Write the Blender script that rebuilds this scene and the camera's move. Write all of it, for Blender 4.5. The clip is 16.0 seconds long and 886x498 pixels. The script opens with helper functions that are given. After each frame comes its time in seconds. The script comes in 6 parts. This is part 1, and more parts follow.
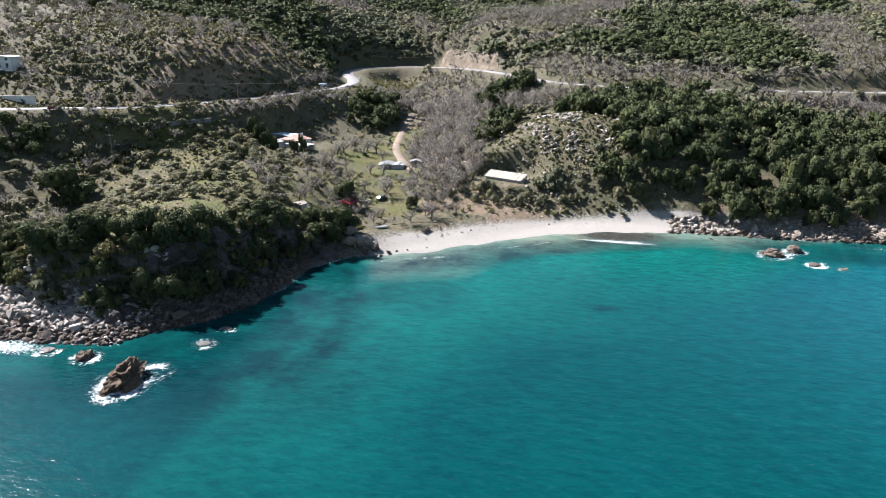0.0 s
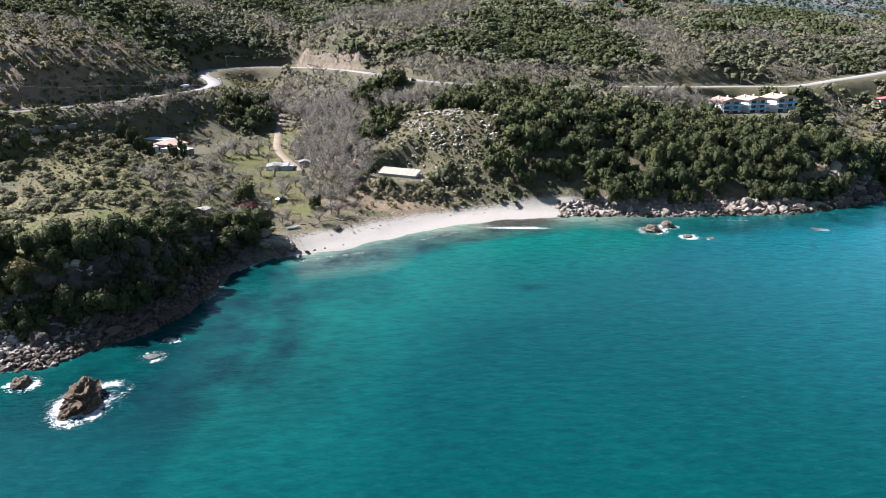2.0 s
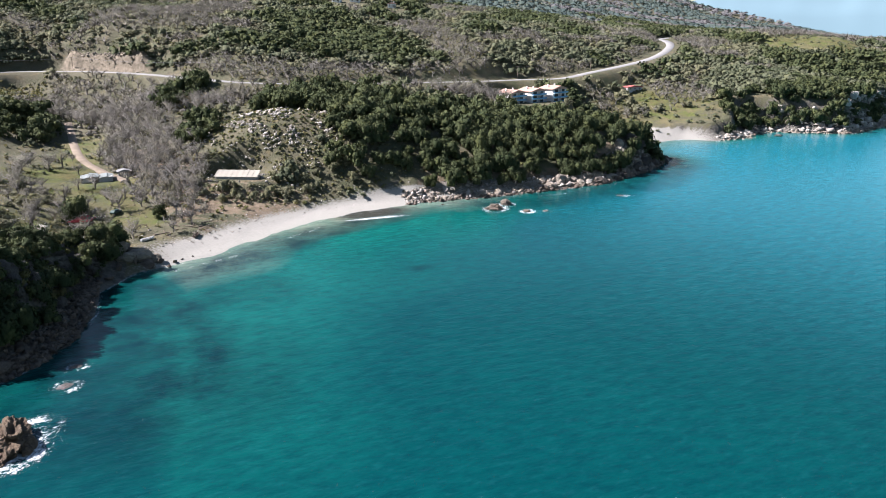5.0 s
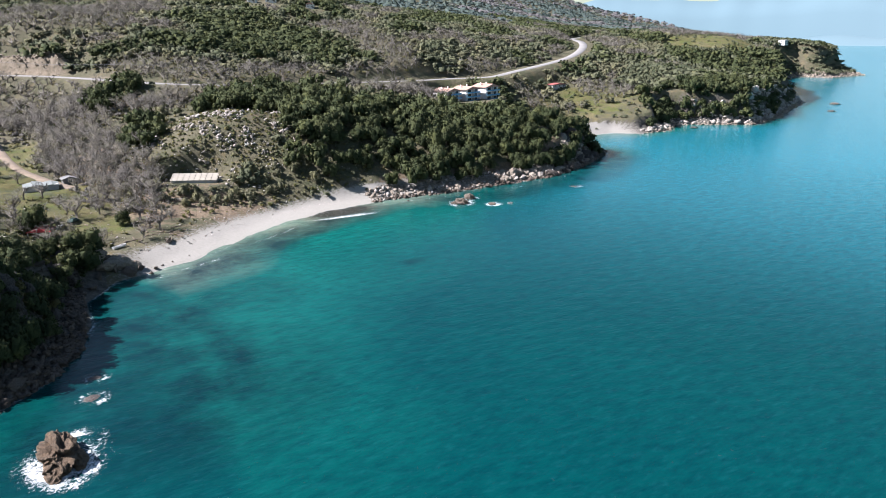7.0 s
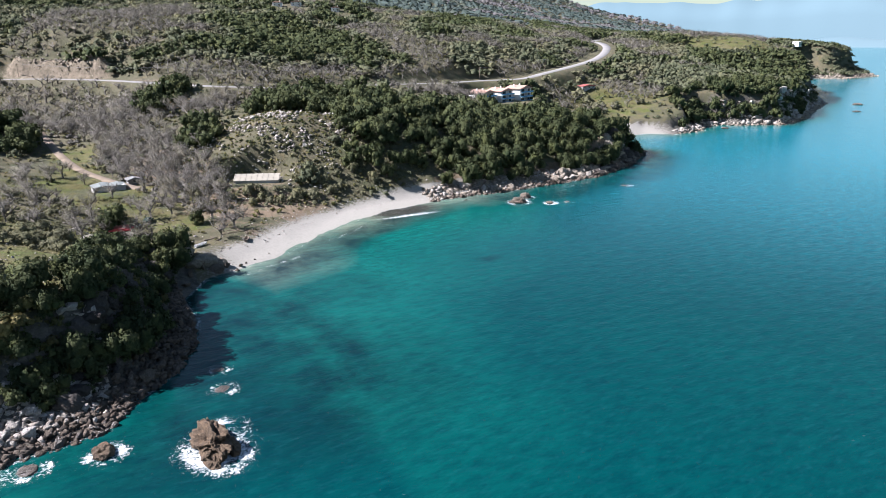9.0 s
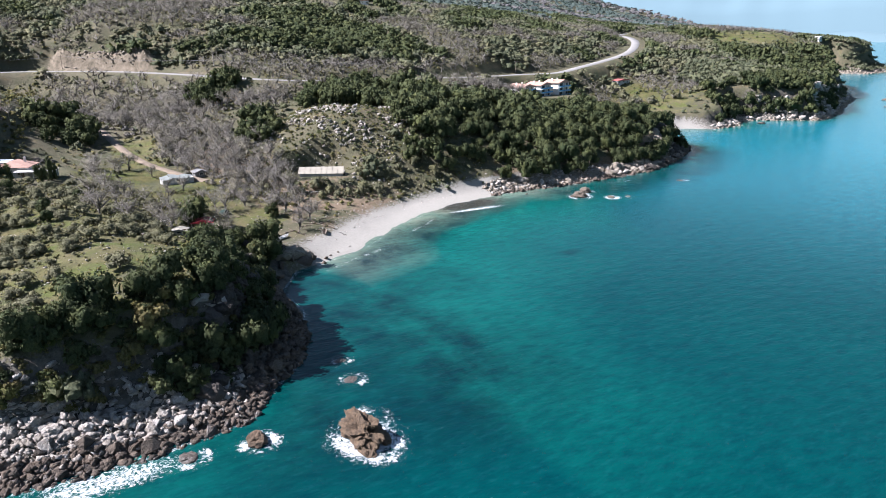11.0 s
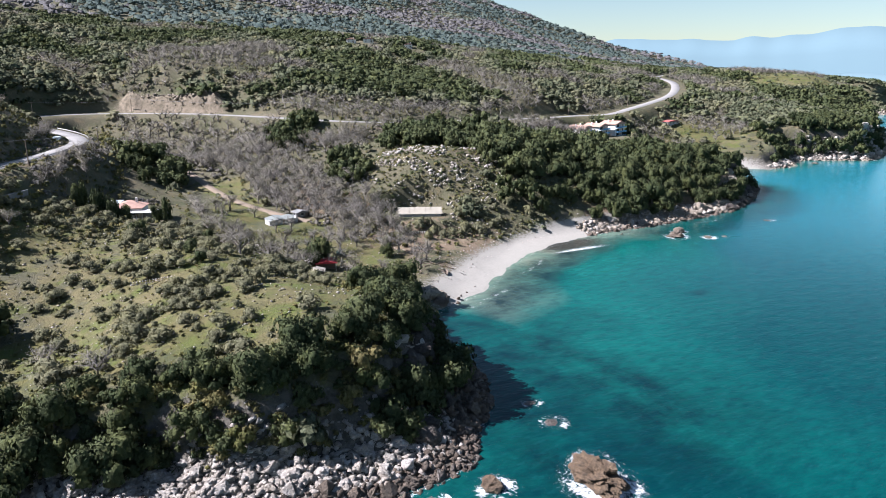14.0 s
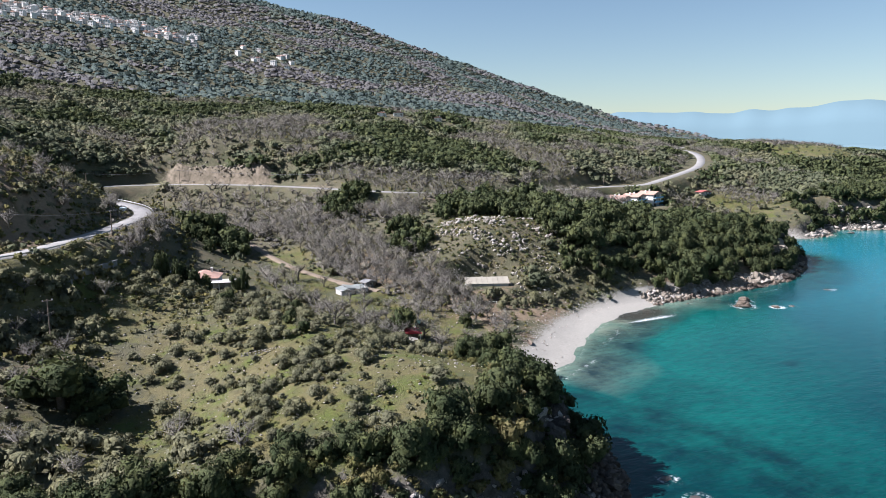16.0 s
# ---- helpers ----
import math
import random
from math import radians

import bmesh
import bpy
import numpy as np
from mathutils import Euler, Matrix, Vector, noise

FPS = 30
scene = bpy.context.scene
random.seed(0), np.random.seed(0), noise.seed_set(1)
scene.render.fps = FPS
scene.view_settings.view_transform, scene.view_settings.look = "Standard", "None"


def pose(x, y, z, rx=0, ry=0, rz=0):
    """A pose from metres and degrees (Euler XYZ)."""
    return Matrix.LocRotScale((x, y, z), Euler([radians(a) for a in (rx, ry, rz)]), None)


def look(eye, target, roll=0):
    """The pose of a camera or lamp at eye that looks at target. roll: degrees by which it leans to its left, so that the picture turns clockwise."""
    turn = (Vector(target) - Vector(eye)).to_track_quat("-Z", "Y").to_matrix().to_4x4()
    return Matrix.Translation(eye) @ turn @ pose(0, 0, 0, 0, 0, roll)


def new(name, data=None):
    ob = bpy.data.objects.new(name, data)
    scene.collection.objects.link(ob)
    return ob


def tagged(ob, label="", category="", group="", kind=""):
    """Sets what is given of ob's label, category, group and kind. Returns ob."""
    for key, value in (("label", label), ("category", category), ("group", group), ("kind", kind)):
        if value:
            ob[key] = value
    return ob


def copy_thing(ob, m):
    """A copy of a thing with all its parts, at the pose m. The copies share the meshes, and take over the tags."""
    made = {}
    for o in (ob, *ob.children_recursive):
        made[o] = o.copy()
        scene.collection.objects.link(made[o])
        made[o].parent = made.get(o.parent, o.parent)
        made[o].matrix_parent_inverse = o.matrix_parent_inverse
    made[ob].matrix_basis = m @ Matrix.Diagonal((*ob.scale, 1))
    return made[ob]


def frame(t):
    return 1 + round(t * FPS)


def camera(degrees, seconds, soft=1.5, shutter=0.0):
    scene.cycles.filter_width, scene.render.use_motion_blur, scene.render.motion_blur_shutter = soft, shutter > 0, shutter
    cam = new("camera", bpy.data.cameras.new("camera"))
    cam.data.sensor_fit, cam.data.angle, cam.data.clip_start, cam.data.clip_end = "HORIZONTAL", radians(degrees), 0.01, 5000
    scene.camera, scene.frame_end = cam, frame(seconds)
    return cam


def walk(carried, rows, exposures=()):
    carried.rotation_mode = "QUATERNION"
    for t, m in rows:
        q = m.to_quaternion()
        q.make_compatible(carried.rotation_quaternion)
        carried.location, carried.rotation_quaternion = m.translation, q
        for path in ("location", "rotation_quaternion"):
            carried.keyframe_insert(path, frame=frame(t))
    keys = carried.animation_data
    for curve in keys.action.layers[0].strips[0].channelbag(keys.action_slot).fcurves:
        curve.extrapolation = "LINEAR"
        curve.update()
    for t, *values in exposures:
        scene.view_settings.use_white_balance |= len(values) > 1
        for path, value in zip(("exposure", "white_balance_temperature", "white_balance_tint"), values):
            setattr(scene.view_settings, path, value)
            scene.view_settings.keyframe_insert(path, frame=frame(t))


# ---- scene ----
cam = camera(66.17, 16.0, soft=0.5)
PATH = [
    (0, look((0.00, 0.00, 66.26), (-26.55, 91.34, 35.39), -0.22)),
    (0.5, look((-5.73, -2.97, 66.48), (-26.49, 89.81, 35.49), -0.24)),
    (1, look((-11.29, -5.84, 66.62), (-25.14, 88.21, 35.59), -0.14)),
    (1.5, look((-17.01, -8.66, 66.67), (-25.44, 86.04, 35.67), 0.03)),
    (2, look((-23.23, -11.55, 66.68), (-26.34, 83.49, 35.74), 0.20)),
    (2.5, look((-29.22, -13.28, 66.60), (-25.75, 81.75, 35.64), 0.26)),
    (3, look((-34.92, -14.42, 66.45), (-25.44, 80.20, 35.51), 0.29)),
    (3.5, look((-40.48, -15.32, 66.22), (-25.67, 78.62, 35.30), 0.27)),
    (4, look((-46.22, -15.94, 65.86), (-26.07, 77.04, 35.05), 0.24)),
    (4.5, look((-51.96, -15.93, 65.41), (-26.63, 75.82, 34.75), 0.23)),
    (5, look((-57.99, -15.90, 64.93), (-27.48, 74.30, 34.37), 0.20)),
    (5.2, look((-60.35, -15.85, 64.73), (-27.90, 73.70, 34.27), 0.19)),
    (7.3, look((-85.81, -8.89, 63.20), (-42.08, 75.80, 32.95), 0.01)),
    (7.5, look((-87.98, -8.21, 63.10), (-44.31, 76.53, 32.88), -0.00)),
    (8, look((-93.35, -6.48, 62.86), (-49.80, 78.36, 32.78), -0.03)),
    (8.5, look((-98.61, -4.71, 62.68), (-55.20, 80.27, 32.78), -0.10)),
    (9, look((-103.96, -2.98, 62.56), (-60.62, 82.08, 32.77), -0.23)),
    (11.3, look((-128.82, 7.70, 63.14), (-86.02, 92.69, 32.41), -0.00)),
    (11.5, look((-131.08, 8.78, 63.16), (-88.29, 93.77, 32.43), -0.01)),
    (12, look((-136.66, 11.48, 63.20), (-93.92, 96.51, 32.49), -0.05)),
    (12.5, look((-142.14, 14.14, 63.23), (-99.43, 99.34, 32.95), -0.06)),
    (13, look((-147.67, 16.97, 63.30), (-104.90, 102.45, 33.92), -0.06)),
    (13.5, look((-153.18, 19.85, 63.41), (-110.24, 105.86, 35.87), -0.09)),
    (14, look((-158.69, 22.76, 63.54), (-115.57, 109.40, 38.35), -0.09)),
    (14.5, look((-164.30, 25.80, 63.75), (-121.01, 113.01, 40.94), -0.08)),
    (15, look((-170.19, 28.29, 63.91), (-126.64, 115.99, 43.60), -0.06)),
    (15.5, look((-175.99, 30.90, 64.01), (-132.24, 119.04, 46.19), -0.09)),
    (16, look((-181.38, 33.69, 64.04), (-137.72, 122.35, 48.73), -0.15)),
]
walk(cam, PATH, [(0, 1.88, 6100, 19), (4, 1.82, 6100, 20), (9, 1.70, 5950, 20), (13, 1.80, 5900, 21), (16, 1.54, 5950, 19)])

# ---- light ----
SUN_AZ, SUN_EL = -66.0, 42.0
world = bpy.data.worlds.new("sky")
scene.world = world
world.use_nodes = True
wt = world.node_tree
sky = wt.nodes.new("ShaderNodeTexSky")
sky.sky_type = "NISHITA"
sky.sun_disc = False
sky.sun_elevation, sky.sun_rotation = radians(SUN_EL), radians(SUN_AZ)
sky.air_density, sky.dust_density, sky.ozone_density = 1.05, 0.3, 0.8
wt.nodes["Background"].inputs["Strength"].default_value = 0.037
tone = wt.nodes.new("ShaderNodeMix")
tone.data_type, tone.blend_type = "RGBA", "MULTIPLY"
tone.inputs[0].default_value, tone.inputs[7].default_value = 1.0, (1.0, 1.07, 1.01, 1.0)
wt.links.new(sky.outputs["Color"], tone.inputs[6])
wt.links.new(tone.outputs[2], wt.nodes["Background"].inputs["Color"])
sun = new("sun", bpy.data.lights.new("sun", "SUN"))
sun.data.energy, sun.data.angle, sun.data.color = 5.0, radians(0.53), (1.0, 0.96, 0.91)
sx, sy, sz = (math.sin(radians(SUN_AZ)) * math.cos(radians(SUN_EL)), math.cos(radians(SUN_AZ)) * math.cos(radians(SUN_EL)), math.sin(radians(SUN_EL)))
sun.matrix_world = look((sx * 500, sy * 500, sz * 500), (0, 0, 0))

# ---- materials ----
def nodes_of(name):
    m = bpy.data.materials.new(name)
    m.use_nodes = True
    return m, m.node_tree, m.node_tree.nodes["Principled BSDF"]


def noise_fac(nt, scale, detail=4.0, rough=0.6, lo=0.35, hi=0.65, vec=None, distort=0.0):
    """A noise of that many cells a metre, stretched between lo and hi."""
    n = nt.nodes.new("ShaderNodeTexNoise")
    n.inputs["Scale"].default_value, n.inputs["Detail"].default_value = scale, detail
    n.inputs["Roughness"].default_value, n.inputs["Distortion"].default_value = rough, distort
    if vec is None:
        vec = nt.nodes.new("ShaderNodeNewGeometry").outputs["Position"]
    nt.links.new(vec, n.inputs["Vector"])
    r = nt.nodes.new("ShaderNodeMapRange")
    r.inputs["From Min"].default_value, r.inputs["From Max"].default_value = lo, hi
    nt.links.new(n.outputs["Fac"], r.inputs["Value"])
    return r.outputs["Result"]


def mixed(nt, fac, a, b):
    m = nt.nodes.new("ShaderNodeMix")
    m.data_type = "RGBA"
    for key, v in ((0, fac), (6, a), (7, b)):
        if isinstance(v, (tuple, float, int)):
            m.inputs[key].default_value = (*v, 1.0) if isinstance(v, tuple) else v
        else:
            nt.links.new(v, m.inputs[key])
    return m.outputs[2]


def maths(nt, op, a, b=0.0):
    m = nt.nodes.new("ShaderNodeMath")
    m.operation = op
    m.use_clamp = op in ("MULTIPLY", "ADD", "SUBTRACT")
    for key, v in ((0, a), (1, b)):
        if isinstance(v, (float, int)):
            m.inputs[key].default_value = v
        else:
            nt.links.new(v, m.inputs[key])
    return m.outputs[0]


def attribute(nt, name):
    a = nt.nodes.new("ShaderNodeAttribute")
    a.attribute_name = name
    return a.outputs["Fac"]


def bumped(nt, bsdf, height, strength=0.5, distance=0.1):
    b = nt.nodes.new("ShaderNodeBump")
    b.inputs["Strength"].default_value, b.inputs["Distance"].default_value = strength, distance
    nt.links.new(height, b.inputs["Height"])
    nt.links.new(b.outputs["Normal"], bsdf.inputs["Normal"])


def stone(name, a, b, c, scale=0.5):
    """Rock whose tone differs from stone to stone."""
    m, nt, p = nodes_of(name)
    geo = nt.nodes.new("ShaderNodeNewGeometry")
    rnd = nt.nodes.new("ShaderNodeObjectInfo").outputs["Random"]
    t = nt.nodes.new("ShaderNodeMath")
    t.operation = "FRACT"
    nt.links.new(maths_open(nt, "ADD", geo.outputs["Random Per Island"], rnd), t.inputs[0])
    vec = geo.outputs["Position"]
    col = mixed(nt, t.outputs[0], a, b)
    col = mixed(nt, maths(nt, "MULTIPLY", noise_fac(nt, scale, 5.0, 0.7, 0.4, 0.66, vec=vec), 0.7), col, c)
    grain = noise_fac(nt, 3.0, 5.0, 0.7, vec=vec)
    col = mixed(nt, maths(nt, "MULTIPLY", grain, 0.65), col, mixed(nt, 0.6, col, (0.03, 0.027, 0.024)))
    nt.links.new(col, p.inputs["Base Color"])
    p.inputs["Roughness"].default_value = 0.85
    p.inputs["Specular IOR Level"].default_value = 0.25
    bumped(nt, p, grain, 0.9, 0.35)
    return m


def surface(name, a, b, scale=0.5, fine=8.0, rough=0.85, bump=0.4, dist=0.05, metal=0.0, tint=0.12, obj=False):
    """A weathered surface: two colours at a coarse scale, a fine grain, a relief."""
    m, nt, p = nodes_of(name)
    vec = None
    if obj:
        vec = nt.nodes.new("ShaderNodeTexCoord").outputs["Object"]
    col = mixed(nt, noise_fac(nt, scale, vec=vec), a, b)
    grain = noise_fac(nt, fine, 3.0, vec=vec)
    dark = tuple(c * 0.72 for c in a)
    col = mixed(nt, maths(nt, "MULTIPLY", grain, tint * 3), col, dark)
    nt.links.new(col, p.inputs["Base Color"])
    p.inputs["Roughness"].default_value, p.inputs["Metallic"].default_value = rough, metal
    p.inputs["Specular IOR Level"].default_value = 0.3
    bumped(nt, p, grain, bump, dist)
    return m


def foliage(name, a, b, c, light=0.14):
    """Leaves: colour by the plant's tint and by the clump, a little light through."""
    m, nt, p = nodes_of(name)
    isl = nt.nodes.new("ShaderNodeNewGeometry").outputs["Random Per Island"]
    tint = attribute(nt, "tint")
    rnd = nt.nodes.new("ShaderNodeObjectInfo").outputs["Random"]
    t = nt.nodes.new("ShaderNodeMath")
    t.operation = "FRACT"
    nt.links.new(maths_open(nt, "ADD", tint, rnd), t.inputs[0])
    col = mixed(nt, t.outputs[0], a, b)
    col = mixed(nt, maths(nt, "MULTIPLY", isl, 0.32), col, c)
    leaf = noise_fac(nt, 3.2, 4.0, 0.75, 0.40, 0.62)
    col = mixed(nt, maths(nt, "MULTIPLY", leaf, 0.7), col, tuple(v * 0.5 for v in a))
    col = mixed(nt, maths(nt, "MULTIPLY", noise_fac(nt, 0.22, 3.0, 0.6, 0.48, 0.66), 0.45), col, (c[0] * 1.1, c[1] * 1.1, c[2] * 0.8))
    nt.links.new(col, p.inputs["Base Color"])
    bumped(nt, p, leaf, 0.6, 0.2)
    p.inputs["Roughness"].default_value = 0.8
    p.inputs["Specular IOR Level"].default_value = 0.06
    thin = nt.nodes.new("ShaderNodeBsdfTranslucent")
    nt.links.new(col, thin.inputs["Color"])
    both = nt.nodes.new("ShaderNodeMixShader")
    both.inputs[0].default_value = light
    nt.links.new(p.outputs[0], both.inputs[1])
    nt.links.new(thin.outputs[0], both.inputs[2])
    nt.links.new(both.outputs[0], nt.nodes["Material Output"].inputs["Surface"])
    return m


def maths_open(nt, op, a, b):
    m = nt.nodes.new("ShaderNodeMath")
    m.operation = op
    nt.links.new(a, m.inputs[0])
    nt.links.new(b, m.inputs[1])
    return m.outputs[0]


LEAF_DARK = foliage("evergreen_leaves", (0.037, 0.054, 0.025), (0.076, 0.091, 0.042), (0.122, 0.130, 0.063))
LEAF_OLIVE = foliage("olive_leaves", (0.128, 0.130, 0.076), (0.168, 0.166, 0.102), (0.22, 0.21, 0.138))
LEAF_SHRUB = foliage("shrub_leaves", (0.088, 0.098, 0.032), (0.160, 0.134, 0.064), (0.21, 0.185, 0.088))
# Grey-green of the mixed wood, lightened to stand in for haze.
LEAF_MIXED = foliage("hazed_hill_leaves", (0.076, 0.094, 0.054), (0.122, 0.130, 0.080), (0.18, 0.18, 0.12))
# Mountain twigs, greyed towards blue to paint in the haze.
TWIG_HAZED = foliage("hazed_twigs", (0.115, 0.113, 0.118), (0.145, 0.140, 0.144), (0.175, 0.168, 0.172))
REED = foliage("reeds", (0.34, 0.27, 0.15), (0.42, 0.34, 0.20), (0.50, 0.42, 0.27))
TWIG = foliage("bare_twigs", (0.155, 0.144, 0.126), (0.205, 0.192, 0.172), (0.27, 0.254, 0.235))
# Mountain leaves with the distance haze put into their bluish colour.
LEAF_HAZED = foliage("hazed_leaves", (0.058, 0.086, 0.082), (0.084, 0.112, 0.104), (0.115, 0.138, 0.124))
LEAF_OLIVE_HAZED = foliage("hazed_olive_leaves", (0.085, 0.110, 0.090), (0.118, 0.136, 0.112), (0.155, 0.165, 0.138))
BARK = surface("bark", (0.10, 0.075, 0.055), (0.17, 0.14, 0.11), 2.0, 20.0)
ROCK = stone("pale_rock", (0.62, 0.58, 0.53), (0.37, 0.335, 0.29), (0.44, 0.375, 0.30))
ROCK_BROWN = stone("brown_rock", (0.235, 0.188, 0.145), (0.070, 0.059, 0.049), (0.140, 0.103, 0.073))
# Dark rock, deepened further so its colour holds the cliff's shade.
ROCK_DARK_SHADE = stone("dark_shade_rock", (0.125, 0.110, 0.095), (0.045, 0.040, 0.037), (0.085, 0.067, 0.052))
ROCK_ISLET = stone("islet_rock", (0.21, 0.145, 0.09), (0.17, 0.12, 0.078), (0.05, 0.040, 0.030), 1.1)
ROCK_TAN = stone("tan_rock", (0.43, 0.375, 0.30), (0.26, 0.225, 0.18), (0.31, 0.255, 0.19))
ROCK_WET = surface("wet_rock", (0.05, 0.042, 0.036), (0.10, 0.085, 0.07), 0.5, 3.0, 0.35, 0.8, 0.15, obj=True)
ASPHALT = surface("road_surface", (0.225, 0.218, 0.205), (0.185, 0.18, 0.17), 0.15, 3.0, 0.9, 0.2, 0.02)
TRACK = surface("dirt_track", (0.215, 0.17, 0.122), (0.155, 0.122, 0.088), 0.3, 3.0, 0.95, 0.3, 0.05)
WHITEWALL = surface("white_render", (0.66, 0.65, 0.62), (0.55, 0.545, 0.52), 0.4, 6.0, 0.85, 0.1, 0.02)
DARKWALL = surface("dark_concrete", (0.19, 0.19, 0.185), (0.12, 0.12, 0.115), 0.25, 4.0, 0.9, 0.3, 0.03)
GREYSHEET = surface("grey_sheet_roof", (0.20, 0.22, 0.205), (0.15, 0.165, 0.155), 0.4, 4.0, 0.6, 0.1, 0.02)
GREYWALL = surface("concrete", (0.42, 0.41, 0.39), (0.33, 0.32, 0.30), 0.3, 5.0, 0.9, 0.2, 0.02)
REDTILE = surface("faded_red_roof", (0.36, 0.10, 0.085), (0.27, 0.09, 0.08), 0.8, 6.0, 0.8, 0.3, 0.05)
ROOFTILE = surface("roof_tiles", (0.42, 0.26, 0.20), (0.33, 0.21, 0.165), 0.8, 6.0, 0.85, 0.3, 0.05)
SHEETWHITE = surface("white_sheet_roof", (0.31, 0.285, 0.23), (0.25, 0.23, 0.185), 0.25, 4.0, 0.6, 0.1, 0.02)
REDPAINT = surface("red_paint", (0.55, 0.06, 0.07), (0.42, 0.05, 0.06), 0.5, 6.0, 0.6, 0.1, 0.02)
# Bluish shade of the white guest house fronts, put into a colour.
BLUESHADE = surface("blue_shade", (0.10, 0.30, 0.50), (0.14, 0.36, 0.55), 0.5, 6.0, 0.7, 0.1, 0.02)
BLUETIN = surface("pale_blue_tin", (0.50, 0.56, 0.60), (0.42, 0.47, 0.50), 0.4, 5.0, 0.5, 0.1, 0.02)
DARKGLASS, _nt, _p = nodes_of("window_glass")
_p.inputs["Base Color"].default_value = (0.03, 0.04, 0.05, 1)
_p.inputs["Roughness"].default_value = 0.08
STEEL = surface("galvanised_steel", (0.45, 0.46, 0.47), (0.36, 0.36, 0.37), 2.0, 20.0, 0.45, 0.1, 0.01, metal=0.6)
WOOD = surface("weathered_wood", (0.20, 0.16, 0.12), (0.13, 0.10, 0.08), 2.0, 15.0, 0.9)
WIRE = surface("wire", (0.10, 0.10, 0.10), (0.14, 0.14, 0.14), 2.0, 15.0, 0.6)
RUBBER = surface("rubber", (0.02, 0.02, 0.02), (0.03, 0.03, 0.03), 2.0, 15.0, 0.8)


def ground_material():
    m, nt, p = nodes_of("hillside_ground")
    big = noise_fac(nt, 0.035, 5.0, 0.6, 0.38, 0.62)
    mid = noise_fac(nt, 0.16, 5.0, 0.65, 0.36, 0.64)
    fine = noise_fac(nt, 1.3, 5.0, 0.7, 0.3, 0.7)
    scrub = mixed(nt, mid, (0.062, 0.070, 0.034), (0.110, 0.096, 0.060))
    scrub = mixed(nt, maths(nt, "MULTIPLY", big, 0.5), scrub, (0.125, 0.106, 0.074))
    green = mixed(nt, mid, (0.068, 0.082, 0.020), (0.126, 0.108, 0.040))
    green = mixed(nt, maths(nt, "MULTIPLY", big, 0.6), green, (0.165, 0.138, 0.080))
    green = mixed(nt, maths(nt, "MULTIPLY", noise_fac(nt, 0.11, 4.0, 0.6, 0.48, 0.64), 0.85), green, (0.080, 0.106, 0.020))
    green = mixed(nt, maths(nt, "MULTIPLY", noise_fac(nt, 0.6, 5.0, 0.7, 0.50, 0.68), 0.8), green, (0.070, 0.060, 0.032))
    soil = mixed(nt, mid, (0.25, 0.19, 0.13), (0.15, 0.108, 0.074))
    sand = mixed(nt, fine, (0.264, 0.254, 0.224), (0.200, 0.191, 0.166))
    rock = mixed(nt, noise_fac(nt, 0.5, 5.0, 0.7), (0.150, 0.134, 0.115), (0.05, 0.045, 0.04))
    tan = mixed(nt, noise_fac(nt, 0.3, 6.0, 0.75, 0.36, 0.62), (0.27, 0.22, 0.165), (0.12, 0.10, 0.07))

    def mask(name, spread):
        f = maths_open(nt, "ADD", attribute(nt, name), spread)
        r = nt.nodes.new("ShaderNodeMapRange")
        r.inputs["From Min"].default_value, r.inputs["From Max"].default_value = 0.80, 1.20
        nt.links.new(f, r.inputs["Value"])
        return r.outputs["Result"]
    col = mixed(nt, mask("soil", mid), scrub, soil)
    col = mixed(nt, mask("grass", mid), col, green)
    col = mixed(nt, mask("cliff", fine), col, rock)
    col = mixed(nt, mask("cut", fine), col, tan)
    col = mixed(nt, maths(nt, "MULTIPLY", maths(nt, "ADD", fine, maths(nt, "MULTIPLY", noise_fac(nt, 0.45, 5.0, 0.7, 0.4, 0.7), 0.5)), 0.5), col, mixed(nt, 0.6, col, (0.035, 0.04, 0.02)))
    beach = mask("sand", fine)
    col = mixed(nt, beach, col, sand)
    nt.links.new(col, p.inputs["Base Color"])
    p.inputs["Roughness"].default_value = 0.95
    p.inputs["Specular IOR Level"].default_value = 0.15
    bumped(nt, p, maths(nt, "MULTIPLY", fine, mixed(nt, beach, (1.0, 1.0, 1.0), (0.15, 0.15, 0.15))), 0.8, 0.35)
    return m


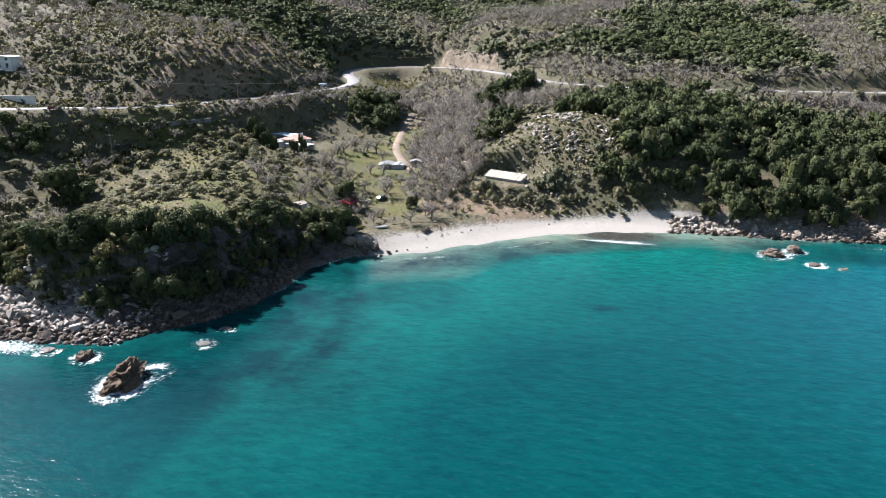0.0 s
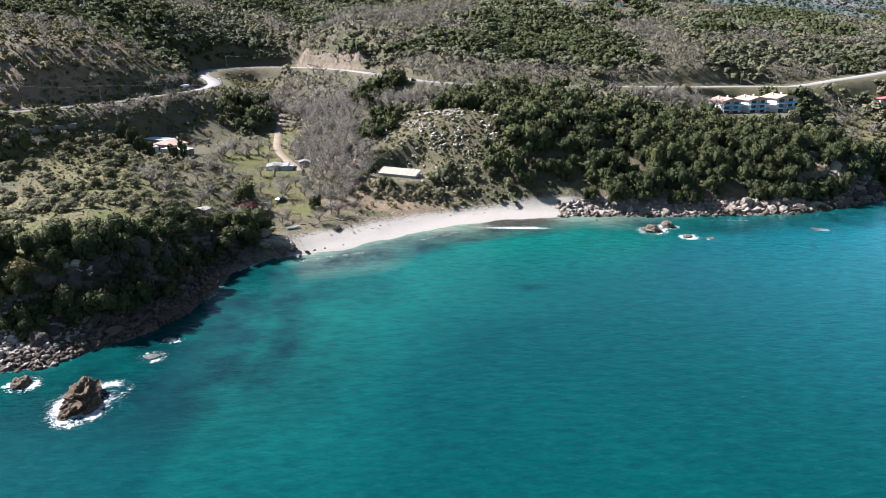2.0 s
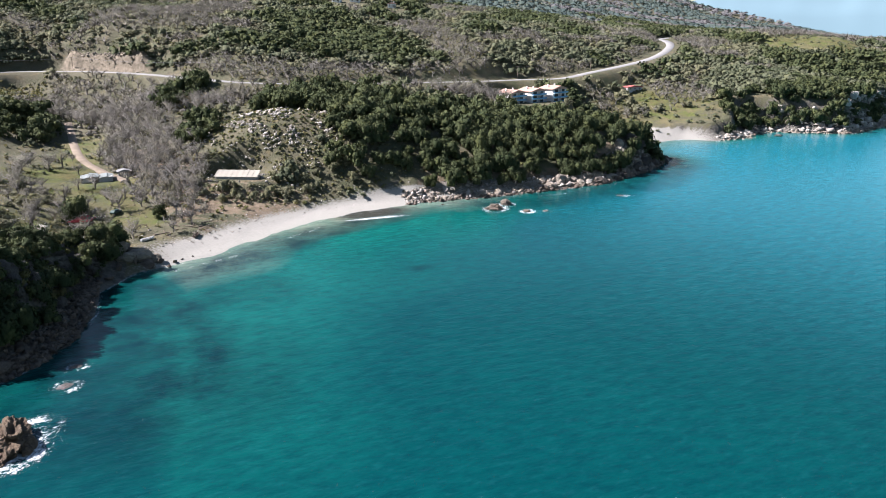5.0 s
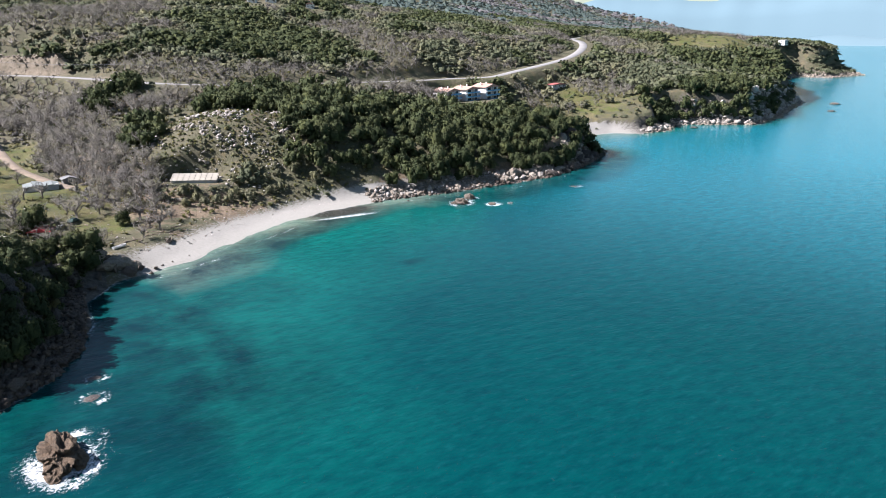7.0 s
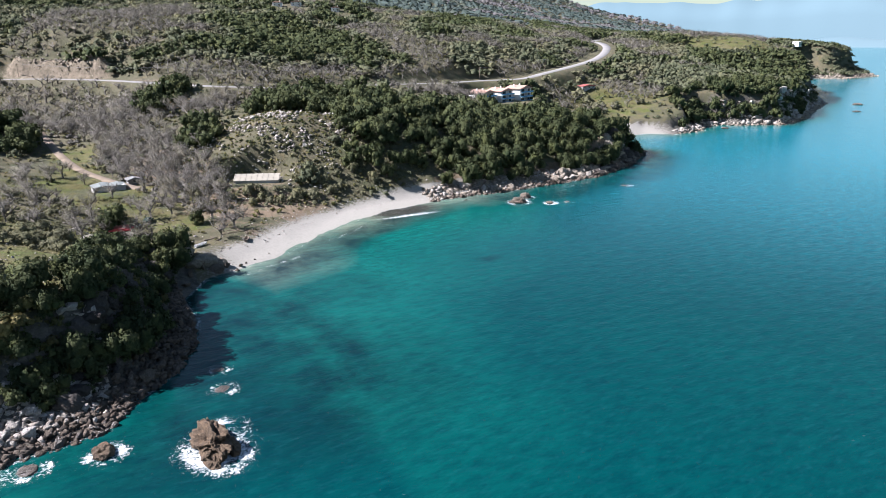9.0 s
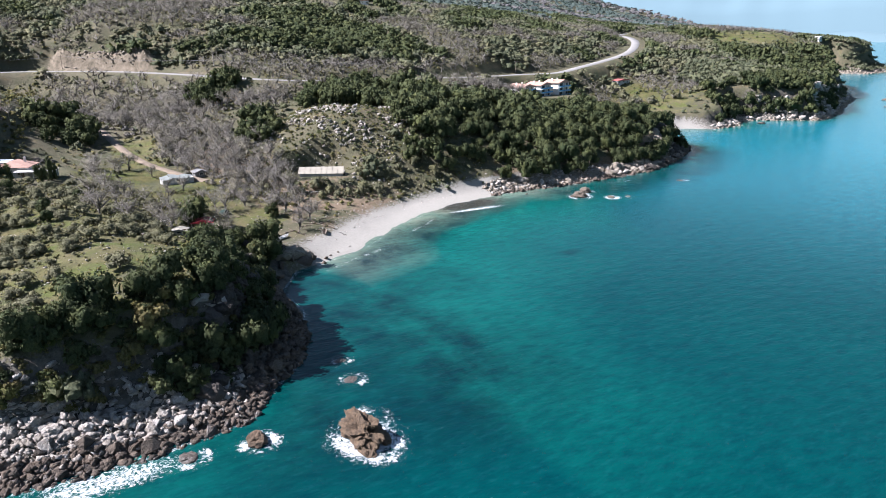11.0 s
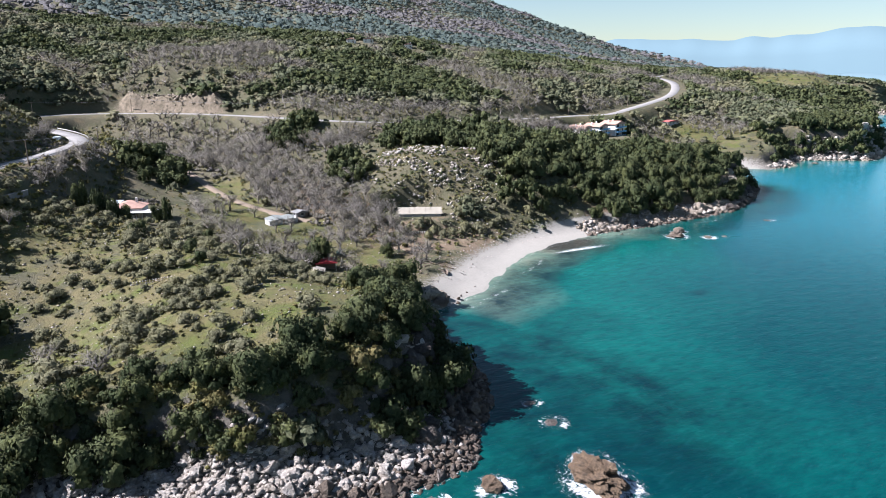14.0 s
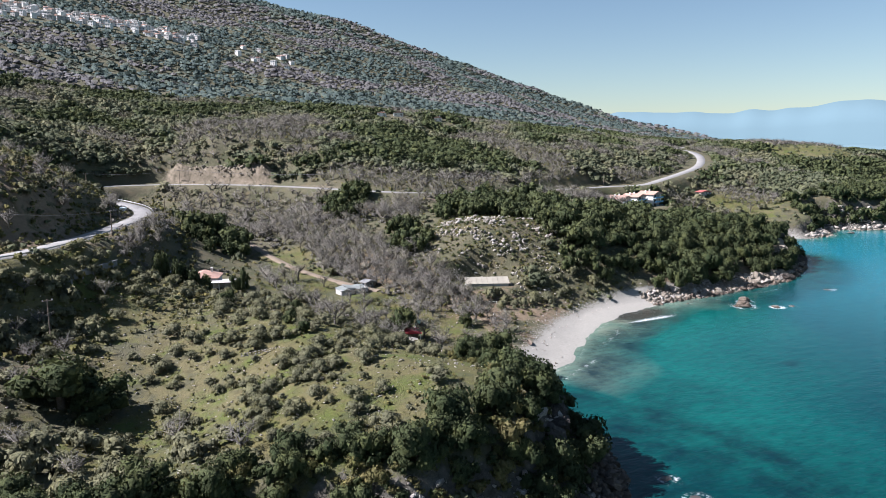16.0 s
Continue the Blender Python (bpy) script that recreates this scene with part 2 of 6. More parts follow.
def water_material():
    """Sea: colour by the depth below, weed patches on the bed, foam at the shore, small waves; far sky reflection and
    wave light painted in.
    """
    m, nt, p = nodes_of("sea_water")
    pos = nt.nodes.new("ShaderNodeNewGeometry").outputs["Position"]
    depth, foam, weed, far, wrack = (attribute(nt, n) for n in ("depth", "foam", "weed", "far", "wrack"))
    big = noise_fac(nt, 0.018, 4.0, 0.55, 0.35, 0.65)
    mid = noise_fac(nt, 0.085, 6.0, 0.65, 0.36, 0.66, distort=0.15)
    deep = mixed(nt, maths(nt, "MULTIPLY", big, 0.5), (0.000, 0.034, 0.036), (0.000, 0.046, 0.046))
    # The far water's sky reflection is painted in as a paler blue.
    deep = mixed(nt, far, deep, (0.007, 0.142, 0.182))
    green = mixed(nt, big, (0.001, 0.072, 0.061), (0.003, 0.098, 0.080))
    shoal = mixed(nt, mid, (0.10, 0.16, 0.12), (0.19, 0.22, 0.165))
    r1 = nt.nodes.new("ShaderNodeMapRange")
    r1.inputs["From Min"].default_value, r1.inputs["From Max"].default_value = 2.5, 0.9
    nt.links.new(depth, r1.inputs["Value"])
    r2 = nt.nodes.new("ShaderNodeMapRange")
    r2.inputs["From Min"].default_value, r2.inputs["From Max"].default_value = 0.75, 0.0
    nt.links.new(depth, r2.inputs["Value"])
    col = mixed(nt, r1.outputs["Result"], deep, green)
    col = mixed(nt, r2.outputs["Result"], col, shoal)
    col = mixed(nt, maths(nt, "MULTIPLY", maths(nt, "MULTIPLY", weed, maths(nt, "ADD", maths(nt, "MULTIPLY", mid, 0.6), 0.4)), 0.92), col, (0.001, 0.011, 0.014))
    col = mixed(nt, maths(nt, "MULTIPLY", wrack, noise_fac(nt, 0.5, 5.0, 0.7, 0.15, 0.5)), col, (0.035, 0.033, 0.026))
    froth = noise_fac(nt, 1.5, 8.0, 0.78, 0.34, 0.66, distort=0.9)
    fm = maths_open(nt, "ADD", foam, froth)
    r3 = nt.nodes.new("ShaderNodeMapRange")
    r3.inputs["From Min"].default_value, r3.inputs["From Max"].default_value = 0.96, 1.7
    nt.links.new(fm, r3.inputs["Value"])
    # waves run towards the beach
    mp = nt.nodes.new("ShaderNodeMapping")
    mp.inputs["Rotation"].default_value = (0, 0, radians(-35))
    mp.inputs["Scale"].default_value = (0.42, 1.0, 1.0)
    nt.links.new(pos, mp.inputs["Vector"])
    swell = noise_fac(nt, 0.34, 3.0, 0.55, 0.3, 0.7, vec=mp.outputs["Vector"])
    rip = noise_fac(nt, 1.4, 4.0, 0.6, 0.3, 0.7, vec=mp.outputs["Vector"])
    # Shaded wave faces and bright crests are painted into the colour.
    facet_shade = noise_fac(nt, 0.5, 6.0, 0.72, 0.42, 0.66, vec=mp.outputs["Vector"])
    col = mixed(nt, maths(nt, "MULTIPLY", facet_shade, 0.72), col, mixed(nt, 0.62, col, (0.0, 0.012, 0.02)))
    crest_light = noise_fac(nt, 0.85, 6.0, 0.7, 0.52, 0.74, vec=mp.outputs["Vector"])
    col = mixed(nt, maths(nt, "MULTIPLY", crest_light, maths(nt, "ADD", maths(nt, "MULTIPLY", far, 0.5), 0.06)), col, (0.03, 0.20, 0.24))
    col = mixed(nt, r3.outputs["Result"], col, (0.84, 0.86, 0.86))
    nt.links.new(col, p.inputs["Base Color"])
    rr = nt.nodes.new("ShaderNodeMapRange")
    rr.inputs["To Min"].default_value, rr.inputs["To Max"].default_value = 0.12, 0.8
    nt.links.new(r3.outputs["Result"], rr.inputs["Value"])
    nt.links.new(rr.outputs["Result"], p.inputs["Roughness"])
    p.inputs["IOR"].default_value = 1.33
    p.inputs["Specular IOR Level"].default_value = 0.2
    h = nt.nodes.new("ShaderNodeMath")
    h.operation = "MULTIPLY_ADD"
    h.inputs[1].default_value = 0.45
    nt.links.new(rip, h.inputs[0])
    nt.links.new(swell, h.inputs[2])
    bumped(nt, p, h.outputs[0], 0.55, 0.11)
    return m


GROUND, WATER = ground_material(), water_material()

# ---- the lie of the land ----
# Shore from west to east: x, y, and how wide the slope is from the water up to the full height.
SHORE_NEAR = [(-420, 96, 20), (-260, 116, 20), (-200, 122, 20), (-162, 116, 20), (-150, 109, 20), (-138, 107, 20), (-124, 108, 20),
              (-110, 111, 20), (-105, 119, 17), (-97, 128, 13), (-92, 139, 12), (-89, 152, 12), (-90, 168, 13), (-83, 180, 10),
              (-73, 185, 14), (-58, 194, 18), (-44, 207, 18), (-31, 217, 18), (-12, 227, 18), (8, 233, 16), (24, 236, 14),
              (45, 236, 14), (73, 239, 16), (100, 242, 18), (119, 251, 14), (137, 260, 12), (160, 277, 12), (173, 289, 12), (168, 303, 14)]
SHORE_FAR = [(168, 315, 20), (186, 327, 20), (206, 341, 16), (224, 343, 14), (240, 331, 12), (272, 337, 14), (292, 357, 20),
             (346, 330, 16), (400, 352, 14), (446, 381, 14), (528, 424, 20), (600, 500, 20), (662, 560, 20), (760, 645, 20),
             (880, 692, 40), (905, 655, 36), (1022, 678, 44), (1065, 760, 40), (1160, 900, 30), (1500, 1300, 60), (3200, 2600, 90)]
SHORE = [(-3500, -400, 60), (-900, 20, 40)] + SHORE_NEAR + SHORE_FAR
# Heights of the ground: x, y, z.
HEADLAND = [(-144, 169, 17), (-130, 165, 18), (-116, 154, 17), (-155, 154, 14), (-167, 202, 13), (-171, 172, 8), (-140, 205, 18),
            (-160, 216, 16), (-133, 231, 15), (-115, 188, 13), (-112, 139, 16), (-129, 127, 15), (-142, 128, 14), (-107, 153, 15),
            (-100, 170, 11), (-104, 205, 6), (-100, 220, 4), (-180, 190, 9), (-190, 165, 7), (-188, 222, 17), (-184, 242, 23),
            (-190, 135, 10), (-230, 180, 24), (-320, 160, 38)]
VALLEY = [(-80, 202, 3), (-66, 214, 3), (-50, 225, 3), (-30, 240, 3), (-10, 246, 3), (8, 246, 4), (-80, 226, 4), (-75, 243, 6), (-60, 250, 7),
          (-90, 270, 9), (-102, 272, 9), (-50, 264, 9), (-114, 314, 13), (-122, 334, 15), (-150, 278, 15), (-141, 286, 14), (-123, 385, 21),
          (-150, 440, 28), (-170, 440, 30), (-172, 474, 31), (-152, 473, 31), (-186, 452, 33), (-112, 430, 30), (-84, 400, 32), (-112, 486, 54), (-78, 290, 13), (-82, 330, 20), (-80, 372, 30), (-165, 300, 22), (-158, 330, 26)]
RIDGE = [(-42, 281, 23), (-26, 291, 31), (-43, 335, 29), (-22, 275, 22), (-14, 305, 28), (3, 274, 24), (-3, 254, 10), (33, 273, 20), (60, 272, 16),
         (100, 300, 18), (114, 276, 19), (39, 250, 6), (110, 264, 11), (150, 278, 10), (20, 320, 30), (60, 340, 28), (45, 384, 35),
         (88, 404, 34), (140, 388, 22), (170, 345, 10), (190, 362, 4), (228, 358, 8), (262, 400, 22), (288, 362, 18), (345, 365, 24)]
INLAND = [(406, 405, 27), (480, 440, 26), (505, 515, 59), (88, 485, 55), (157, 472, 51), (240, 529, 59), (118, 500, 59), (42, 542, 60), (-50, 452, 57),
          (-112, 505, 66), (-2, 548, 73), (100, 650, 88), (-197, 600, 75), (-192, 334, 44), (-208, 352, 59), (-218, 296, 60), (-240, 260, 41), (383, 569, 55),
          (500, 750, 65), (600, 560, 55), (700, 640, 46), (950, 735, 50), (1000, 715, 40), (880, 730, 50), (-300, 340, 72), (-250, 480, 80), (-400, 300, 70), (800, 900, 60)]
# The mountain behind: compass bearing, distance from the bay, height.
MOUNTAIN = [(-60, 900, 150), (-30, 1000, 210), (-5, 1200, 245), (5, 1300, 250), (12, 1350, 240), (-5, 2400, 640), (13, 2300, 490), (18, 2400, 472), (22, 2500, 412), (27, 2600, 360),
            (34, 2700, 272), (38, 2800, 186), (41, 2900, 158), (44, 2900, 108), (49, 2600, 52), (-60, 2600, 500), (-40, 3300, 700), (20, 3500, 420), (35, 3800, 180),
            (10, 900, 130), (30, 900, 92), (25, 1500, 190), (35, 1600, 128), (45, 1600, 60), (42, 2200, 92), (46, 2200, 62), (40, 1200, 78), (50, 1800, 50)]
spots = [p for group in (HEADLAND, VALLEY, RIDGE, INLAND) for p in group]
spots += [(-170 + d * math.sin(radians(a)), 40 + d * math.cos(radians(a)), z) for a, d, z in MOUNTAIN]
SPOT = np.array(spots, float)
CC = 14.0


def _kernel(ax, ay, bx, by):
    return np.sqrt((ax[:, None] - bx[None]) ** 2 + (ay[:, None] - by[None]) ** 2 + CC * CC)


_n = len(SPOT)
_A = np.zeros((_n + 3, _n + 3))
_A[:_n, :_n] = _kernel(SPOT[:, 0], SPOT[:, 1], SPOT[:, 0], SPOT[:, 1]) - np.eye(_n) * 1.5
_A[:_n, _n:] = np.c_[np.ones(_n), SPOT[:, :2] / 100]
_A[_n:, :_n] = _A[:_n, _n:].T
_W = np.linalg.solve(_A, np.r_[SPOT[:, 2], 0, 0, 0])
SH = np.array(SHORE, float)
_poly = np.vstack([SH[:, :2], [(3200, 6000), (-3500, 6000)]])


def shore_info(x, y):
    """Signed distance from the shore (inland positive) and the local slope width."""
    best, width = np.full(len(x), 1e9), np.zeros(len(x))
    for a, b in zip(SH[:-1], SH[1:]):
        v = b[:2] - a[:2]
        s = np.clip(((x - a[0]) * v[0] + (y - a[1]) * v[1]) / (v @ v), 0, 1)
        d = np.hypot(x - a[0] - s * v[0], y - a[1] - s * v[1])
        near = d < best
        best = np.where(near, d, best)
        width = np.where(near, a[2] + s * (b[2] - a[2]), width)
    inside = np.zeros(len(x), bool)
    for a, b in zip(_poly, np.roll(_poly, -1, 0)):
        hit = (a[1] > y) != (b[1] > y)
        with np.errstate(divide="ignore", invalid="ignore"):
            xc = a[0] + (y - a[1]) / (b[1] - a[1]) * (b[0] - a[0])
        inside ^= hit & (x < xc)
    return np.where(inside, best, -best), width


def lattice(x, y, scale, seed=0):
    """Smooth value noise between -1 and 1."""
    u, v = np.asarray(x) / scale + seed * 17.3, np.asarray(y) / scale - seed * 9.1
    iu, iv = np.floor(u).astype(int), np.floor(v).astype(int)
    fu, fv = u - iu, v - iv
    fu, fv = fu * fu * (3 - 2 * fu), fv * fv * (3 - 2 * fv)

    def h(i, j):
        k = (i * 374761393 + j * 668265263 + seed * 974711) & 0xFFFFFFFF
        k = ((k ^ (k >> 13)) * 1274126177) & 0xFFFFFFFF
        return ((k ^ (k >> 16)) & 0xFFFF) / 32767.5 - 1
    return (h(iu, iv) * (1 - fu) + h(iu + 1, iv) * fu) * (1 - fv) + (h(iu, iv + 1) * (1 - fu) + h(iu + 1, iv + 1) * fu) * fv


# The coast road, its side road down to the point, the track up the valley: x, y, z.
ROAD = [(-420, 150, 38), (-300, 196, 37), (-246, 215, 36.2), (-224, 226, 36), (-207, 242, 35), (-193, 270, 34.5), (-183, 300, 34), (-175, 325, 34), (-169, 350, 34),
        (-168, 372, 34), (-171, 392, 34.5), (-179, 412, 35.5), (-189, 428, 36.5), (-197, 446, 37.5), (-199, 466, 38.5), (-190, 484, 39), (-172, 495, 39), (-150, 494, 39),
        (-125, 474, 39.5), (-103, 452, 39.5), (-84, 424, 39.5), (-64, 396, 39), (-40, 374, 38), (0, 378, 36), (45, 390, 35), (88, 408, 33.5), (120, 422, 32.5),
        (150, 429, 32.5), (180, 427, 33), (206, 434, 36), (240, 450, 39), (279, 470, 43), (312, 496, 47), (341, 526, 51.5), (362, 556, 54.5), (375, 582, 56.5), (395, 610, 58), (520, 680, 62)]
SIDE_ROAD = [(-234, 226, 35.5), (-226, 237, 32), (-214, 246, 28), (-197, 252, 25)]
BRANCH = [(-43, 371, 38), (-34, 360, 36.5), (-25, 347, 34), (-16, 336, 32)]
TRACK_LINE = [(-92, 270, 9.2), (-98, 278, 10), (-110, 300, 12), (-117, 325, 14), (-122, 350, 17), (-127, 374, 20)]


def resample(pts, step):
    """A smooth line through the points."""
    p = np.array(pts, float)
    out = []
    for i in range(len(p) - 1):
        a, b, c, d = p[max(i - 1, 0)], p[i], p[i + 1], p[min(i + 2, len(p) - 1)]
        n = max(2, int(np.linalg.norm(c - b) / step))
        for t in np.arange(n) / n:
            out.append(0.5 * (2 * b + (c - a) * t + (2 * a - 5 * b + 4 * c - d) * t * t + (3 * b - a - 3 * c + d) * t ** 3))
    out.append(p[-1])
    return np.array(out)


WAYS = [(resample(SIDE_ROAD, 3.0), 2.6, 5.0), (resample(BRANCH, 3.0), 2.4, 5.0), (resample(TRACK_LINE, 4.0), 2.4, 6.0), (resample(ROAD, 4.0), 4.6, 15.0)]
PADS = [(-50, 262, 12, 9.0), (-152, 282, 15, 14.5), (140, 391, 24, 21.5), (-101, 272, 8, 9.0)]


def to_way(x, y, line):
    """Distance to a way and its height there."""
    best, z = np.full(len(x), 1e9), np.zeros(len(x))
    lo, hi = line[:, :2].min(0) - 40, line[:, :2].max(0) + 40
    idx = np.where((x > lo[0]) & (x < hi[0]) & (y > lo[1]) & (y < hi[1]))[0]
    if len(idx):
        bx, bz = np.full(len(idx), 1e9), np.zeros(len(idx))
        for a, b in zip(line[:-1], line[1:]):
            v = b[:2] - a[:2]
            s = np.clip(((x[idx] - a[0]) * v[0] + (y[idx] - a[1]) * v[1]) / (v @ v + 1e-9), 0, 1)
            d = np.hypot(x[idx] - a[0] - s * v[0], y[idx] - a[1] - s * v[1])
            near = d < bx
            bx = np.where(near, d, bx)
            bz = np.where(near, a[2] + s * (b[2] - a[2]), bz)
        best[idx], z[idx] = bx, bz
    return best, z


def ease(v):
    v = np.clip(v, 0, 1)
    return v * v * (3 - 2 * v)


def cutting(x, y):
    """Where the coast road is cut into the hill: how far into the hill, how far along, how strong."""
    u, s = (x + 158) * 0.735 - (y - 503) * 0.678, (x + 158) * 0.678 + (y - 503) * 0.735
    return s, u, ease(u / 15) * ease((94 - u) / 20)


def height(x, y, info=None):
    x, y = np.atleast_1d(np.asarray(x, float)), np.atleast_1d(np.asarray(y, float))
    out = np.empty(len(x))
    for k in range(0, len(x), 40000):
        xs, ys = x[k:k + 40000], y[k:k + 40000]
        out[k:k + 40000] = _kernel(xs, ys, SPOT[:, 0], SPOT[:, 1]) @ _W[:_n] + _W[_n] + _W[_n + 1] * xs / 100 + _W[_n + 2] * ys / 100
    d, w = shore_info(x, y) if info is None else info
    d = d + 2.2 * lattice(x, y, 9, 3) * np.clip((w - 10) / 6, 0.4, 1) * (w < 40)
    flat = np.clip(1 - out / 9, 0, 1)
    amp = np.clip((y - 200) / 300, 0.25, 1.0)
    out = np.maximum(out, 0.6) + amp * (2.2 * lattice(x, y, 34, 1) + 0.9 * lattice(x, y, 11, 2)) * (1 - 0.85 * flat) + 0.18 * lattice(x, y, 4, 4)
    out += np.clip((y - 700) / 900, 0, 1) * (11 * lattice(x, y, 230, 5) + 6 * lattice(x, y, 90, 6))
    s = np.clip(d / w, 0, 1)
    steep = np.where(s < 0.55, 0.5 * s, 0.275 + 0.725 * ease((s - 0.55) / 0.45))
    gentle = s
    crag = np.clip((s - 0.25) * 3, 0, 1) * np.clip((1.15 - d / w) * 4, 0, 1) * np.clip((out - 5) / 3, 0, 1)
    out = out * (gentle + (steep - gentle) * ease((out - 5) / 3)) + crag * (1.1 * lattice(x, y, 5, 21) + 0.7 * lattice(x, y, 2.6, 22))
    for line, half, fall in WAYS:
        dist, wz = to_way(x, y, line)
        k = 1 - ease((dist - half) / fall)
        out = out * (1 - k) + wz * k
    for px, py, r, pz in PADS:
        k = 1 - ease((np.hypot(x - px, y - py) - r) / 6)
        out = out * (1 - k) + pz * k
    s, u, k = cutting(x, y)
    out = np.where((s > 4.5) & (s < 24) & (k > 0), np.maximum(out, 39.4 + ((11.5 + 3.0 * lattice(x, y, 13, 24)) * ease((s - 5.5) / 5.5) + 1.5 * lattice(x, y, 4.2, 23) * ease((s - 5.5) / 2)) * k), out)
    return np.where(d > 0, out, np.maximum(d * 0.22, -6.0) - 0.05)


def z_at(x, y):
    return float(height([x], [y])[0])


def stretch(*runs):
    """Grid lines: runs of (from, to, step)."""
    vals = []
    for a, b, s in runs:
        vals += list(np.arange(a, b, s))
    return np.array(vals + [runs[-1][1]])


def grid_mesh(name, gx, gy, zf):
    X, Y = np.meshgrid(gx, gy)
    x, y = X.ravel(), Y.ravel()
    z = zf(x, y)
    nx, ny = len(gx), len(gy)
    i = np.arange(nx * (ny - 1)).reshape(ny - 1, nx)[:, :-1].ravel()
    faces = np.stack([i, i + 1, i + 1 + nx, i + nx], 1)
    return x, y, z, faces


def fast_mesh(name, verts, faces, material, smooth=False, attrs=(), normals=None):
    """A mesh from arrays; all faces have the same number of corners."""
    me = bpy.data.meshes.new(name)
    n, c = faces.shape
    me.vertices.add(len(verts))
    me.vertices.foreach_set("co", np.ascontiguousarray(verts, np.float32).ravel())
    me.loops.add(n * c)
    me.loops.foreach_set("vertex_index", np.ascontiguousarray(faces, np.int32).ravel())
    me.polygons.add(n)
    me.polygons.foreach_set("loop_start", np.arange(0, n * c, c, dtype=np.int32))
    if smooth or normals is not None:
        me.polygons.foreach_set("use_smooth", np.ones(n, bool))
    for key, vals in attrs:
        me.attributes.new(key, "FLOAT", "POINT").data.foreach_set("value", np.ascontiguousarray(vals, np.float32))
    me.update(calc_edges=True)
    if normals is not None:
        me.normals_split_custom_set_from_vertices(np.ascontiguousarray(normals, np.float32))
    me.materials.append(material)
    return me


def blob(x, y, cx, cy, rx, ry, turn=0.0):
    c, s = math.cos(radians(turn)), math.sin(radians(turn))
    u, v = (x - cx) * c + (y - cy) * s, -(x - cx) * s + (y - cy) * c
    return np.clip(1.6 - np.hypot(u / rx, v / ry) * 1.1, 0, 1)


gx = stretch((-3600, -800, 120), (-800, -330, 16), (-330, -225, 3.0), (-225, 190, 1.5), (190, 420, 3.0), (420, 1150, 12), (1150, 3400, 100))
gy = stretch((-400, 60, 60), (60, 96, 6), (96, 305, 1.5), (305, 520, 2.4), (520, 760, 6), (760, 1500, 20), (1500, 4300, 60))
tx, ty, tz, tf = grid_mesh("ground", gx, gy, height)
info = shore_info(tx, ty)
keep = info[0] > -45
sub = keep[tf].any(1)
e = 1.0
slope = np.hypot(height(tx + e, ty) - tz, height(tx, ty + e) - tz)
grass = np.maximum.reduce([0.95 * blob(tx, ty, -142, 182, 44, 54), 1.0 * blob(tx, ty, -122, 162, 24, 16, -25), 0.8 * blob(tx, ty, -100, 250, 26, 30),
                           1.3 * blob(tx, ty, -112, 318, 10, 24), 1.3 * blob(tx, ty, -85, 227, 11, 8), 1.0 * blob(tx, ty, -118, 282, 14, 12), 0.9 * blob(tx, ty, 240, 390, 40, 30), 0.9 * blob(tx, ty, 500, 520, 90, 45),
                           0.8 * blob(tx, ty, 30, 520, 16, 40), 0.95 * blob(tx, ty, -180, 236, 30, 24)])
soil = np.maximum.reduce([1.0 * blob(tx, ty, -76, 264, 13, 44, 15), 0.85 * blob(tx, ty, -60, 238, 30, 15), 0.6 * blob(tx, ty, -152, 205, 30, 16)])
sand_m = np.where(info[1] < 19, 1.0, 0) * np.clip((19 - info[0]) / 8, 0, 1) * np.clip((tx + 88) / 18, 0, 1) * np.clip((78 - tx) / 34, 0, 1) * np.clip((5.4 - tz) / 1.5, 0, 1)
sand_m = np.maximum(sand_m, np.clip((26 - info[0]) / 8, 0, 1) * 1.3 * blob(tx, ty, 204, 342, 32, 24) * np.clip((6.5 - tz), 0, 1))
sand_m = np.maximum(sand_m, 0.4 * np.clip((14 - info[0]) / 4, 0, 1) * (tx > 225) * np.clip((3.5 - tz), 0, 1))
_s, _u, _k = cutting(tx, ty)
cut = 1.2 * ease((_s - 4) / 1.5) * ease((13.5 - _s) / 3) * _k + 0.7 * blob(tx, ty, -72, 420, 16, 3, -52)
cliff = np.maximum(np.clip((slope - 0.8) / 0.5, 0, 1) * (info[0] < 18), 1.2 * np.clip((18.5 - info[0]) / 3, 0, 1) * (tx < -84) * (ty < 186))
cliff = np.where((tx > 15) & (tx < 126) & (ty < 280), cliff * 0.35, cliff)
cliff = np.maximum(cliff, 1.0 * (info[0] < 12) * (tx > 126))
# Bare brown bank on the left hill, lightened in place of haze.
soil = np.maximum(soil, 0.8 * blob(tx, ty, -206, 300, 18, 90, 5))
soil = np.maximum(soil, 0.75 * np.clip((17 - info[0]) / 4, 0, 1) * (tx > 20) * (tx < 140) * (ty < 275))
ground = new("ground", fast_mesh("ground", np.c_[tx, ty, tz], tf[sub], GROUND, True,
             (("grass", grass), ("soil", soil), ("sand", sand_m), ("cut", cut), ("cliff", cliff))))
tagged(ground, "rocky hillside ground with dry grass and bare soil", "ground", kind="structure")

